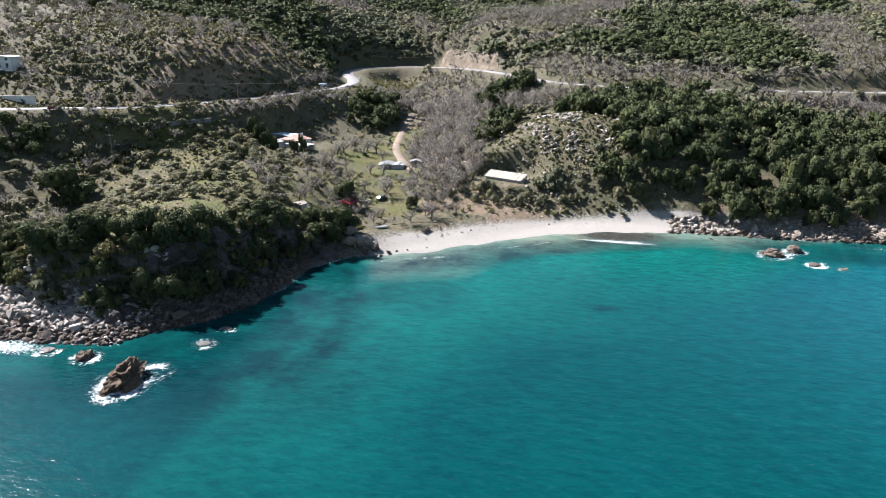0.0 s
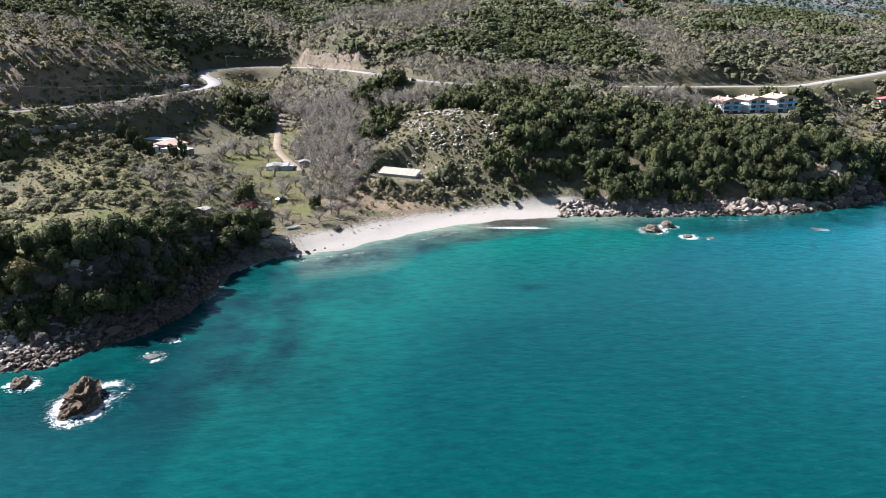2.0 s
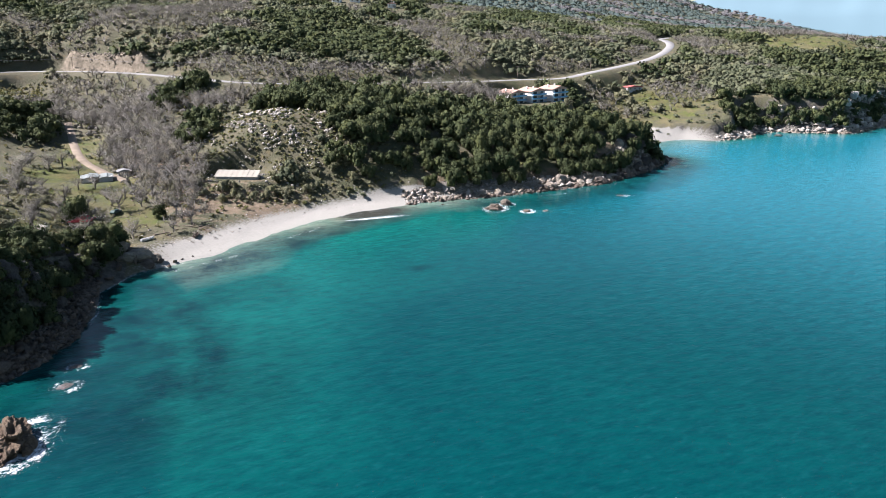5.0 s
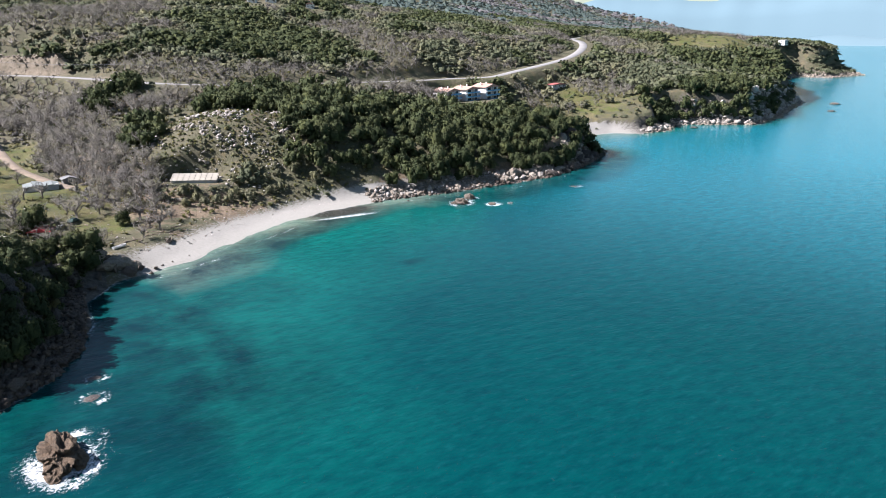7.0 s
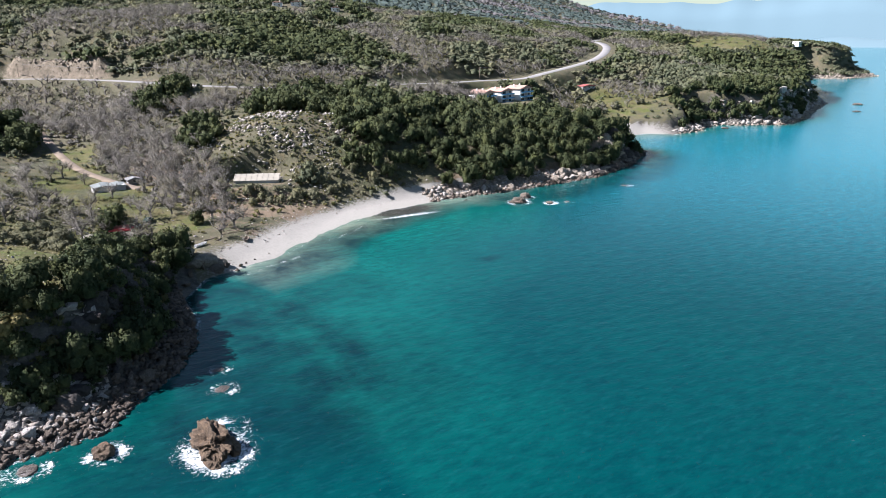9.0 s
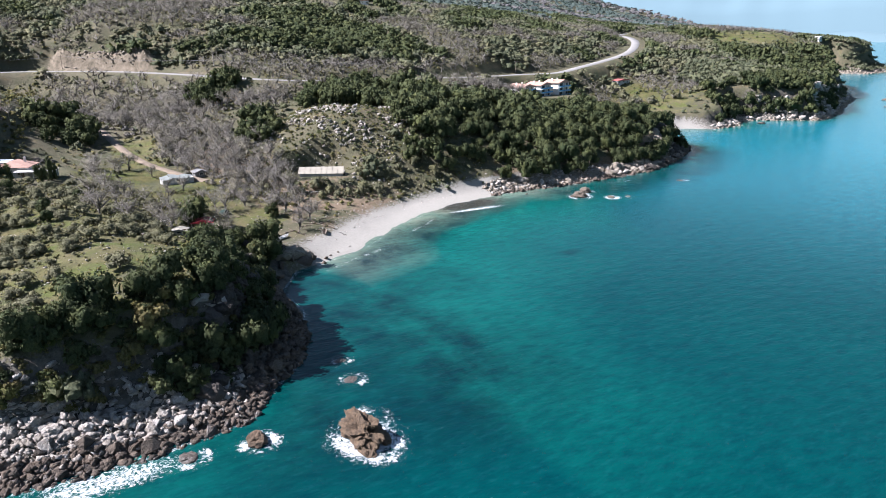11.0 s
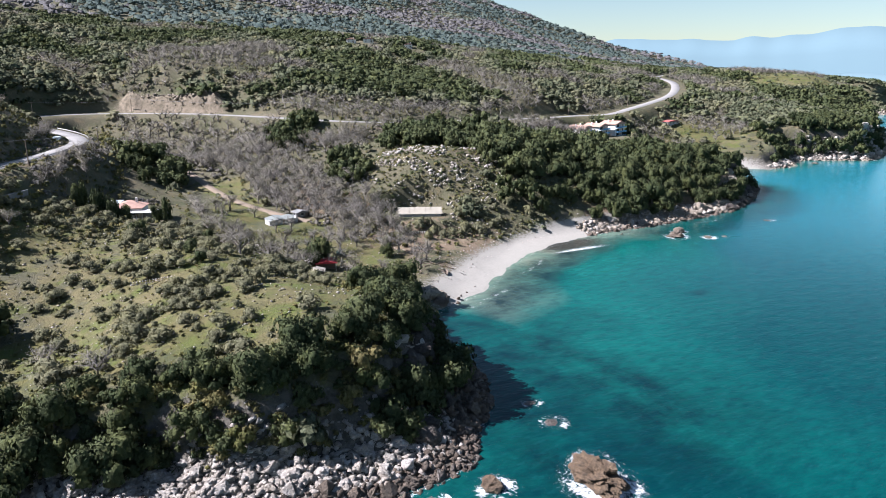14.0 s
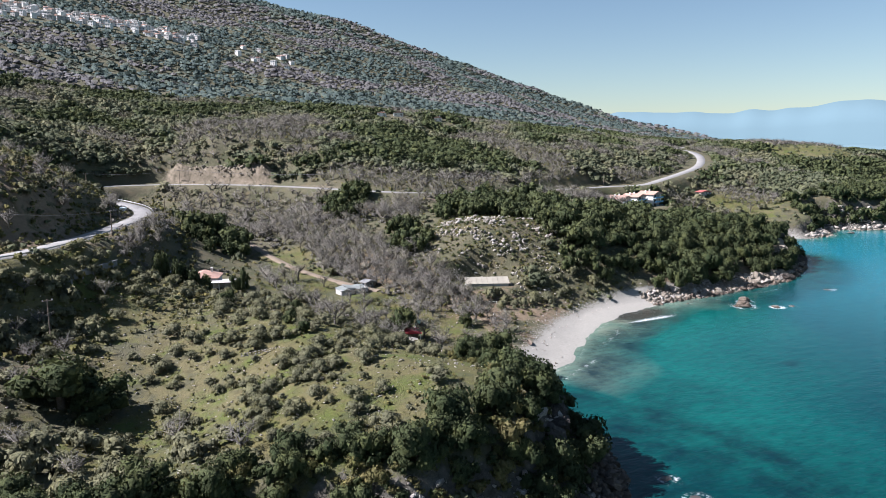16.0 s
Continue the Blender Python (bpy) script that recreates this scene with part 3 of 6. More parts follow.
# ---- sea ----
ISLETS = [(-94.0, 98.0, 5.0, 5.0), (-109.7, 104.0, 2.8, 1.5), (-88.6, 125, 1.8, 0.28), (-89.3, 116.8, 2.2, 0.26), (-92.8, 93.6, 3.4, -0.1), (-91.6, 102.6, 3.2, -0.1), (-120, 104.5, 2.4, 0.5), (41.5, 217, 4.2, 2.0), (52, 210.5, 2.6, 0.7), (48.5, 222.5, 3.0, 2.2), (59, 208.6, 1.8, 0.4),
          (100, 222, 2.2, 0.3), (293, 337, 4.0, 1.2), (165, 281, 2.6, 0.6), (540, 400, 6, 1.5), (480, 362, 5, 1.0)]
sgx = stretch((-5000, -700, 215), (-700, -200, 10), (-200, -60, 1.0), (-60, 90, 2.0), (90, 330, 6), (330, 1100, 20), (1100, 5200, 205))
sgy = stretch((-3000, -200, 140), (-200, 60, 8), (60, 84, 2.0), (84, 136, 1.0), (136, 240, 2.0), (240, 380, 6), (380, 900, 20), (900, 5000, 205))
wx, wy, wz, wf = grid_mesh("sea", sgx, sgy, lambda x, y: np.zeros(len(x)))
wd = -shore_info(wx, wy)[0]
keepw = (wd > -12)[wf].any(1)
beach_side = np.clip(2.2 - np.abs(wx + 25) / 45, 0, 1) * np.clip((wx + 84) / 16, 0, 1)
depth = np.clip(wd * (0.075 - 0.042 * beach_side) + 0.85 * (1 - beach_side) + 0.25 * lattice(wx, wy, 22, 7), 0, 6)
foam = np.clip(1 - np.abs(wd - 0.6 - 0.9 * lattice(wx, wy, 14, 8)) / 1.7, 0, 1) * (0.62 - 0.22 * beach_side)
foam = np.maximum(foam, np.clip(1 - np.abs(wd - 6.5 - 1.5 * lattice(wx, wy, 18, 9)) / 1.2, 0, 1) * 0.55 * np.clip(lattice(wx, wy, 13, 10) * 2, 0, 1) * (wy > 60) * (wx > -76))
for ix, iy, ir, iz in ISLETS:
    dd = np.hypot(wx - ix - 0.4, wy - iy + 0.4)
    foam = np.maximum(foam, np.clip(1.1 - np.abs(dd - ir * 0.85) / (ir * 0.75), 0, 1) * np.clip(0.62 + 0.45 * lattice(wx, wy, ir * 0.8, 33), 0, 0.9))
foam = np.maximum(foam, 0.66 * blob(wx, wy, -132, 103.5, 12, 3.2, 4))
foam = np.maximum(foam, 0.85 * blob(wx, wy, -4, 218.5, 13, 1.5, 2))
wrack = 1.3 * blob(wx, wy, -4, 226.0, 14, 6.0, 10)
weed = np.clip(np.maximum.reduce([1.5 * blob(wx, wy, -80, 138, 18, 38, 10), 1.2 * blob(wx, wy, -76, 116, 26, 26), 1.0 * blob(wx, wy, -96, 104, 22, 16), 1.2 * blob(wx, wy, -48, 190, 36, 9, 38), 1.2 * blob(wx, wy, -14, 211, 32, 7, 22), 0.7 * blob(wx, wy, -60, 160, 18, 16),
                                  0.8 * blob(wx, wy, 60, 222, 34, 8), 0.8 * blob(wx, wy, 130, 240, 26, 10, 30), 0.6 * blob(wx, wy, -140, 88, 40, 12), 0.9 * blob(wx, wy, -4.4, 161, 3.4, 2.0)]), 0, 1)
weed = np.maximum(weed, 1.0 * np.clip(1.3 - np.abs(wd - 10) / 14, 0, 1) * np.clip((wx - 20) / 20, 0, 1) * np.clip((190 - wx) / 20, 0, 1))
weed = np.maximum(weed, 0.85 * np.clip(1.2 - wd / 20, 0, 1) * np.clip((-66 - wx) / 14, 0, 1))
# How much painted sky reflection the water takes on with distance.
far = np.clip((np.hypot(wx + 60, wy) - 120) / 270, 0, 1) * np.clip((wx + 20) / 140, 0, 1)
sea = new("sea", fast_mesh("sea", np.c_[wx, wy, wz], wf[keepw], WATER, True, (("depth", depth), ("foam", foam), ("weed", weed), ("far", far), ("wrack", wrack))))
tagged(sea, "clear turquoise sea with dark weed patches and foam", "water", kind="structure")

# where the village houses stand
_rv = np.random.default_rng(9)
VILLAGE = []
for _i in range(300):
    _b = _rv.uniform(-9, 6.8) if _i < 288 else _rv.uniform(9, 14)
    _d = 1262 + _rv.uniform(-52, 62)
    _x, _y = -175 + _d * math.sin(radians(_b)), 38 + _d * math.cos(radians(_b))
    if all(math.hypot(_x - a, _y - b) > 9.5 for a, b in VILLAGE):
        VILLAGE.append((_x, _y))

# ---- roads ----
def strip(line, half, lift, name, material, label, kind="structure", category="road"):
    p = line.copy()
    t = np.gradient(p[:, :2], axis=0)
    t /= np.linalg.norm(t, axis=1)[:, None] + 1e-9
    nrm = np.c_[-t[:, 1], t[:, 0]]
    rows = [(-half - 0.35, -0.5), (-half, 0.0), (0, 0.05), (half, 0.0), (half + 0.35, -0.5)]
    v = np.concatenate([np.c_[p[:, :2] + nrm * o, p[:, 2] + lift + h] for o, h in rows])
    n = len(p)
    f = [(k * n + i, k * n + i + 1, (k + 1) * n + i + 1, (k + 1) * n + i) for k in range(4) for i in range(n - 1)]
    ob = new(name, fast_mesh(name, v, np.array(f)[:, ::-1], material, True))
    return tagged(ob, label, category, kind=kind)


side_line, branch_line, track_line, road_line = (w[0] for w in WAYS)
strip(road_line, 3.6, 0.14, "road", ASPHALT, "sunlit grey asphalt coast road winding round the bay")
strip(side_line, 2.0, 0.12, "side_road", TRACK, "pale side road dropping from the coast road")
strip(branch_line, 1.7, 0.10, "branch_track", TRACK, "pale dirt branch below the coast road")
strip(track_line, 1.7, 0.10, "track", TRACK, "pale dirt track up the valley")

# ---- far distance ----
def far_range(name, dist, a0, a1, top, seed, color, label):
    """A range of hills across the water, its haze painted on as a pale glow."""
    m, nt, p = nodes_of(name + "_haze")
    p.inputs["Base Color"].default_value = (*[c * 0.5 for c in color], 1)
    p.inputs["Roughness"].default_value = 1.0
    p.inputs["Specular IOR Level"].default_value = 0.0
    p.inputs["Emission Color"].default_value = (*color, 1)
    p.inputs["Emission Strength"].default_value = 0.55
    n = 160
    ang = np.radians(np.linspace(a0, a1, n))
    prof = top * (0.62 + 0.20 * lattice(np.arange(n), np.zeros(n), 28, seed) + 0.12 * lattice(np.arange(n), np.zeros(n), 11, seed + 1) + 0.04 * lattice(np.arange(n), np.zeros(n), 4, seed + 2))
    prof *= ease((np.linspace(0, 1, n)) * 6) * 0.5 + 0.5
    cx, cy = -80, 20
    v = []
    for k, (h, back) in enumerate(((0.0, 0), (0.55, 60), (1.0, 160), (0.0, 300))):
        r = dist + back
        v.append(np.c_[cx + np.sin(ang) * r, cy + np.cos(ang) * r, prof * h - (6 if h == 0 else 0)])
    v = np.concatenate(v)
    f = np.array([(k * n + i, k * n + i + 1, (k + 1) * n + i + 1, (k + 1) * n + i) for k in range(3) for i in range(n - 1)])
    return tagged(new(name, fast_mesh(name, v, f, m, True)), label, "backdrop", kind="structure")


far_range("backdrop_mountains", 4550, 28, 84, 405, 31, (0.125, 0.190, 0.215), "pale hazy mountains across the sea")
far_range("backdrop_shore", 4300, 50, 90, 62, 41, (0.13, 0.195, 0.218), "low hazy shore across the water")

# ---- plants ----
def crown_template(seed, cards, size, lumps, flat=0.75, core=9):
    """A crown about one metre in radius and 2*flat high: leaf clumps over several lobes. Returns vertices, quads and soft normals."""
    rng = np.random.default_rng(seed)
    cen = [np.array([0, 0, 0.15])] + [np.array([math.cos(a) * r, math.sin(a) * r, rng.uniform(-0.35, 0.5) * flat]) for a, r in
                                      zip(np.arange(lumps) * 6.283 / lumps + rng.uniform(0, 1, lumps), rng.uniform(0.35, 0.78, lumps))]
    rad = [0.62] + list(rng.uniform(0.28, 0.48, lumps))
    V, F, N = [], [], []
    w = np.array(rad) ** 2
    pick = rng.choice(len(rad), cards, p=w / w.sum())
    for k in pick:
        d = rng.normal(size=3)
        d /= np.linalg.norm(d)
        if d[2] < -0.35:
            d[2] *= -1
        c = cen[k] + d * rad[k] * np.array([1, 1, flat]) * rng.uniform(0.84, 1.12)
        nrm = d + rng.normal(size=3) * 0.45
        nrm /= np.linalg.norm(nrm)
        a = np.cross(nrm, rng.normal(size=3))
        a /= np.linalg.norm(a)
        b = np.cross(nrm, a)
        s = size * rng.uniform(0.6, 1.35)
        j = rng.uniform(0.6, 1.2, 4)
        i = len(V)
        V += [c + a * s * j[0], c + b * s * 0.75 * j[1] + nrm * s * 0.2, c - a * s * j[2], c - b * s * 0.75 * j[3] - nrm * s * 0.15]
        F.append((i, i + 1, i + 2, i + 3))
        N += [d * 0.8 + nrm * 0.45] * 4
    for c, r in list(zip(cen, rad))[:core]:
        ring = []
        for e, q in ((-0.45, 0.9), (0.55, 0.74)):
            ids = []
            for a in range(6):
                ids.append(len(V))
                rr = r * q * 0.80 * rng.uniform(0.85, 1.1)
                v = np.array([math.cos(a * 1.047 + e) * rr, math.sin(a * 1.047 + e) * rr, e * r * flat * 0.9])
                V.append(c + v)
                N.append(v / np.linalg.norm(v))
            ring.append(ids)
        lo, hi = ring
        for a in range(6):
            F.append((lo[a], lo[(a + 1) % 6], hi[(a + 1) % 6], hi[a]))
        for a in hi:
            V[a] = V[a] + np.array([0, 0, 0.12 * r * rng.uniform(0, 1)])
        F.append((hi[0], hi[1], hi[2], hi[3]))
        F.append((hi[0], hi[3], hi[4], hi[5]))
    N = np.array(N)
    return np.array(V), np.array(F), N / np.linalg.norm(N, axis=1)[:, None]


def bare_template(seed, limbs, twigs, spread=0.55, wid=0.012):
    """A leafless tree one metre high: limbs and many fine twigs as slender blades. Returns vertices, quads and soft normals."""
    rng = np.random.default_rng(seed)
    V, F, N = [], [], []

    def blade(a, b, w0, w1):
        ax = b - a
        out = (a + b) / 2 - np.array([0, 0, 0.25])
        out = out / (np.linalg.norm(out) + 1e-9)
        for _ in range(2 if w0 > wid * 1.6 else 1):
            s = np.cross(ax, rng.normal(size=3))
            s /= np.linalg.norm(s) + 1e-9
            g = np.cross(s, ax)
            if g @ out < 0:
                s, g = -s, -g
            g = g / (np.linalg.norm(g) + 1e-9)
            i = len(V)
            V.extend([a - s * w0, a + s * w0, b + s * w1, b - s * w1])
            F.append((i, i + 1, i + 2, i + 3))
            N.extend([out * 0.6 + g * 0.5 + np.array([0, 0, 0.2])] * 4)
    top = np.array([0, 0, 0.35])
    blade(np.zeros(3), top, wid * 3.5, wid * 2.6)
    ends = []
    for k in range(limbs):
        a = k * 6.283 / limbs + rng.uniform(-0.4, 0.4)
        st = np.array([0, 0, rng.uniform(0.15, 0.42)])
        en = st + np.array([math.cos(a) * rng.uniform(0.2, spread * 0.7), math.sin(a) * rng.uniform(0.2, spread * 0.7), rng.uniform(0.22, 0.42)])
        blade(st, en, wid * 2.0, wid * 1.1)
        ends.append((st, en))
    for k in range(twigs):
        st, en = ends[rng.integers(len(ends))]
        p = st + (en - st) * rng.uniform(0.35, 1.0)
        q = p + np.array([rng.normal() * 0.17, rng.normal() * 0.17, abs(rng.normal()) * 0.16 + 0.03])
        blade(p, q, wid * 0.75, wid * 0.35)
        for _ in range(2):
            r = p + (q - p) * rng.uniform(0.4, 1.0)
            blade(r, r + np.array([rng.normal() * 0.10, rng.normal() * 0.10, rng.normal() * 0.06 + 0.05]), wid * 0.5, wid * 0.3)
    N = np.array(N)
    return np.array(V), np.array(F), N / (np.linalg.norm(N, axis=1)[:, None] + 1e-9)


def scatter(name, label, category, templates, px, py, rad, hgt, material, seed, pz=None, sink=0.0):
    """Many plants joined in one object of kind stuff."""
    rng = np.random.default_rng(seed)
    if not len(px):
        return None
    z = height(px, py) if pz is None else pz
    kind = rng.integers(len(templates), size=len(px))
    ang = rng.uniform(0, 6.283, len(px))
    VV, FF, TT, NN, base = [], [], [], [], 0
    for k, (tv, tfc, tn_) in enumerate(templates):
        idx = np.where(kind == k)[0]
        if not len(idx):
            continue
        c, s = np.cos(ang[idx])[:, None], np.sin(ang[idx])[:, None]
        x = (tv[None, :, 0] * c - tv[None, :, 1] * s) * rad[idx][:, None] + px[idx][:, None]
        y = (tv[None, :, 0] * s + tv[None, :, 1] * c) * rad[idx][:, None] + py[idx][:, None]
        zz = tv[None, :, 2] * hgt[idx][:, None] + z[idx][:, None] - sink
        VV.append(np.stack([x, y, zz], 2).reshape(-1, 3))
        off = base + np.arange(len(idx)) * len(tv)
        FF.append((tfc[None] + off[:, None, None]).reshape(-1, 4))
        NN.append(np.stack([tn_[None, :, 0] * c - tn_[None, :, 1] * s, tn_[None, :, 0] * s + tn_[None, :, 1] * c, tn_[None, :, 2] + 0 * c], 2).reshape(-1, 3))
        TT.append(np.repeat(rng.uniform(0, 1, len(idx)), len(tv)))
        base += len(idx) * len(tv)
    ob = new(name, fast_mesh(name, np.concatenate(VV), np.concatenate(FF), material, False, (("tint", np.concatenate(TT)),), np.concatenate(NN)))
    return tagged(ob, label, category, kind="stuff")


def jittered(x0, x1, y0, y1, step, seed):
    rng = np.random.default_rng(seed)
    X, Y = np.meshgrid(np.arange(x0, x1, step), np.arange(y0, y1, step))
    x, y = X.ravel(), Y.ravel()
    return x + rng.uniform(-0.48, 0.48, len(x)) * step, y + rng.uniform(-0.48, 0.48, len(y)) * step, rng.uniform(0, 1, len(x)), rng.uniform(0, 1, len(x))


def lifted(tpl, up=0.0):
    """Crown templates whose foot is at zero height and top at about one; up: how far the leaves turn to the sky."""
    out = []
    for v, f, nrm in tpl:
        v = v.copy()
        nrm = nrm + np.array([0, 0, up])
        nrm /= np.linalg.norm(nrm, axis=1)[:, None]
        lo, hi = v[:, 2].min(), v[:, 2].max()
        v[:, 2] = (v[:, 2] - lo) / (hi - lo)
        out.append((v, f, nrm))
    return out


CROWN_EDGE = lifted([crown_template(s, 120, 0.14, 4, core=5) for s in (24, 25, 26, 27)])
CROWN_BUSH = lifted([crown_template(s, 330, 0.10, 5) for s in (34, 35, 36)])
CROWN_NEAR = lifted([crown_template(s, 950, 0.062, 9, core=10) for s in (1, 2, 3, 8)])
CROWN_WOOD = lifted([crown_template(s, 260, 0.105, 8, core=9) for s in (4, 5, 6, 7)])
CROWN_MID = lifted([crown_template(s, 80, 0.15, 5, core=6) for s in (11, 12, 13, 14)], 0.4)
CROWN_UP = lifted([crown_template(s, 20, 0.24, 4, core=4) for s in (15, 16, 17, 18)], 0.7)
SHRUB_LITE = lifted([crown_template(s, 9, 0.28, 2, 0.6, core=2) for s in (44, 45, 46)], 0.7)
CROWN_FAR = lifted([crown_template(s, 5, 0.36, 2, core=2) for s in (21, 22, 23)], 1.4)
CROWN_OLIVE = lifted([crown_template(s, 420, 0.075, 6, 0.7, core=4) for s in (31, 32, 33)], 0.3)
SHRUB = lifted([crown_template(s, 56, 0.17, 3, 0.6, core=2) for s in (41, 42, 43)], 0.5)
BARE = [bare_template(s, 7, 60) for s in (51, 52, 53)]
BARE_MID = [bare_template(s, 7, 54, 0.62, 0.012) for s in (61, 62, 63)]
BARE_UP = [bare_template(s, 5, 17, 0.65, 0.016) for s in (64, 65, 66)]


def clear_of_ways(x, y, extra=1.5):
    ok = np.ones(len(x), bool)
    for line, half, fall in WAYS:
        ok &= to_way(x, y, line)[0] > half + (extra if half < 4 or extra < 1 else extra + 4.0)
    for px, py, r, pz in PADS:
        ok &= np.hypot(x - px, y - py) > r + 1
    return ok


def zone_forest(x, y, d):
    """How thick the evergreen wood stands, between 0 and 1."""
    ridge = np.maximum.reduce([blob(x, y, 44, 282, 62, 44, 5), blob(x, y, 112, 288, 52, 46), blob(x, y, -2, 330, 40, 26), blob(x, y, -62, 300, 9, 26), blob(x, y, -140, 346, 12, 22), blob(x, y, -72, 372, 11, 17)])
    fringe = np.clip((d - 13.5) / 2, 0, 1) * np.clip((np.where(x > -118, 21, 29) - d) / 4, 0, 1) * (x < -93) * (x > -260) * (y < 205)
    fringe = np.maximum(fringe, 1.0 * (d > 10) * (d < 21) * (x > -124) * (x < -93) * (y < 150))
    fringe = np.maximum(fringe, np.clip((d - 4) / 2, 0, 1) * np.clip((17 - d) / 4, 0, 1) * (x < -84) * (y > 128) * (y < 200))
    west = blob(x, y, -230, 205, 13, 14)
    head2 = np.maximum(blob(x, y, 350, 385, 90, 60, 20), blob(x, y, 470, 440, 100, 66, 30)) * (d > 5)
    prom = blob(x, y, 960, 730, 110, 70, 20) * (d > 8)
    knoll = blob(x, y, -36, 288, 27, 22, 20)
    grass = np.maximum(blob(x, y, 240, 388, 34, 26), blob(x, y, 505, 520, 70, 34))
    return np.clip(np.maximum.reduce([ridge * (1 - knoll), fringe, west, head2, prom]) * (d > np.where((x > -20) & (x < 16), 18.0, np.where((x > 0) & (x < 150), np.where(x > 95, 5.5, 7.5), 3.0))) * (1 - grass), 0, 1)


def zone_bare(x, y):
    """Leafless wood along the valley and in the gullies."""
    v = np.maximum.reduce([blob(x, y, -84, 300, 17, 62, 12), blob(x, y, -112, 400, 36, 60, 25), blob(x, y, -40, 350, 40, 14), blob(x, y, 100, 385, 40, 14), blob(x, y, -172, 345, 12, 40, 5),
                           blob(x, y, -178, 300, 9, 30)])
    return np.clip(v, 0, 1)


# wood in reach of the bay
fx, fy, r1, r2 = jittered(-430, 620, 112, 380, 7.0, 5)
fd, _ = shore_info(fx, fy)
zf = zone_forest(fx, fy, fd)
green = clear_of_ways(fx, fy) & (fd > 3) & (zf > 0.3 + 0.35 * r1)
onhead = (fx < -84) & (fy < 205)
size = (3.4 + 3.2 * r2 ** 1.4) * np.where(onhead, 0.84, 1.0)
# the trees nearest to the bay stand as things of their own
near = np.where(green & (((fx < -84) & (fx > -185) & (fy < 200)) | ((fx > 0) & (fx < 150) & (fd < 40))))[0][:295]
single = np.zeros(len(fx), bool)
single[near] = True
NEAR_TREES = list(zip(fx[near], fy[near], size[near]))
green &= ~single
west_ = green & (fx < -180) & (fy < 205)
green &= ~west_
scatter("west_wood", "dense dark evergreens on the western headland", "trees", CROWN_NEAR, fx[west_], fy[west_], size[west_], size[west_] * 1.5, LEAF_DARK, 21)
scatter("evergreen_wood", "dense dark evergreen wood on the slopes above the shore", "trees", CROWN_WOOD, fx[green], fy[green], size[green], size[green] * 1.6, LEAF_DARK, 1)
# leafless and mixed trees between
fx, fy, r1, r2 = jittered(-430, 620, 112, 380, 4.6, 25)
fd, _ = shore_info(fx, fy)
open_floor = np.maximum.reduce([blob(fx, fy, -100, 245, 24, 32), blob(fx, fy, -138, 180, 36, 44), blob(fx, fy, -55, 240, 24, 18), blob(fx, fy, -112, 328, 12, 22), blob(fx, fy, -148, 268, 20, 18), blob(fx, fy, -30, 238, 60, 12, 30), blob(fx, fy, -172, 312, 10, 60)])
zf, zb = zone_forest(fx, fy, fd), zone_bare(fx, fy)
other = np.clip(0.5 + 0.5 * lattice(fx, fy, 30, 12), 0, 1) * (fd > 12) * (1 - open_floor) * (1 - blob(fx, fy, -36, 288, 30, 24, 20)) * (1 - np.clip(blob(fx, fy, 232, 372, 26, 26) * 1.5, 0, 1))
ok = clear_of_ways(fx, fy) & (fd > 3) & (zf < 0.4)
bare = ok & (zb > 0.25 + 0.5 * r1) & (np.hypot(fx + 150, fy - 270) > 18)
lefthill = (fx < -184) & (fy > 236)
mix = ok & ~bare & ((other > 0.42 + 0.4 * r1) | (lefthill & (r1 < 0.5))) & (zb < 0.5) & (r2 < 0.85)
size = (2.4 + 2.6 * (r2 / 0.85) ** 1.6) * np.where(lefthill, 0.75, 1.0)
scatter("leafless_wood", "leafless grey brown trees along the valley", "trees", BARE_MID, fx[bare], fy[bare], 5.0 + 2.5 * r2[bare], 5.2 + 3 * r2[bare], TWIG, 2)
r3 = np.where(lefthill | ((fx < -140) & (fy < 262)), 0.44 + 0.56 * r1 / 0.6, r1 / 0.6)
m1, m2, m3 = mix & (r3 < 0.4), mix & (r3 >= 0.4) & (r3 < 0.58), mix & (r3 >= 0.58)
scatter("mixed_trees", "scattered dark green trees on the hillside", "trees", CROWN_MID, fx[m1], fy[m1], size[m1], size[m1] * 1.5, LEAF_MIXED, 3)
scatter("leafless_trees", "scattered leafless trees on the hillside", "trees", BARE_MID, fx[m2], fy[m2], 5 + 2 * r2[m2], 5 + 2 * r2[m2], TWIG, 4)
scatter("hillside_olives", "grey green olive trees on the hillside", "trees", CROWN_MID, fx[m3], fy[m3], size[m3] * 0.8, size[m3] * 1.2, LEAF_OLIVE, 5)

# upper slopes
ux, uy, r1, r2 = jittered(-430, 1120, 380, 900, 5.6, 6)
ud, _ = shore_info(ux, uy)
pat = lattice(ux, uy, 55, 13) + 0.7 * lattice(ux, uy, 20, 14)
cutm = blob(ux, uy, -124, 484, 40, 7, -42)
ok = ((uy < 760) | (ux > 450)) & clear_of_ways(ux, uy, 2.5) & (ud > 8) & (cutm < 0.6) & (blob(ux, uy, 505, 520, 70, 34) < 0.6) & (blob(ux, uy, 30, 520, 12, 34) < 0.6)
zb, zf = zone_bare(ux, uy), zone_forest(ux, uy, ud)
for hx0, hy0 in ((67, 674), (85, 675), (124, 700), (113, 642), (233, 418)):
    ok &= ~((np.abs(ux - hx0) < 10) & (uy > hy0 - 34) & (uy < hy0 + 8))
g = ok & (((pat > -0.22) & (zb < 0.4)) | (zf > 0.5))
hollow = blob(ux, uy, -172, 440, 30, 60)
g &= hollow < 0.6
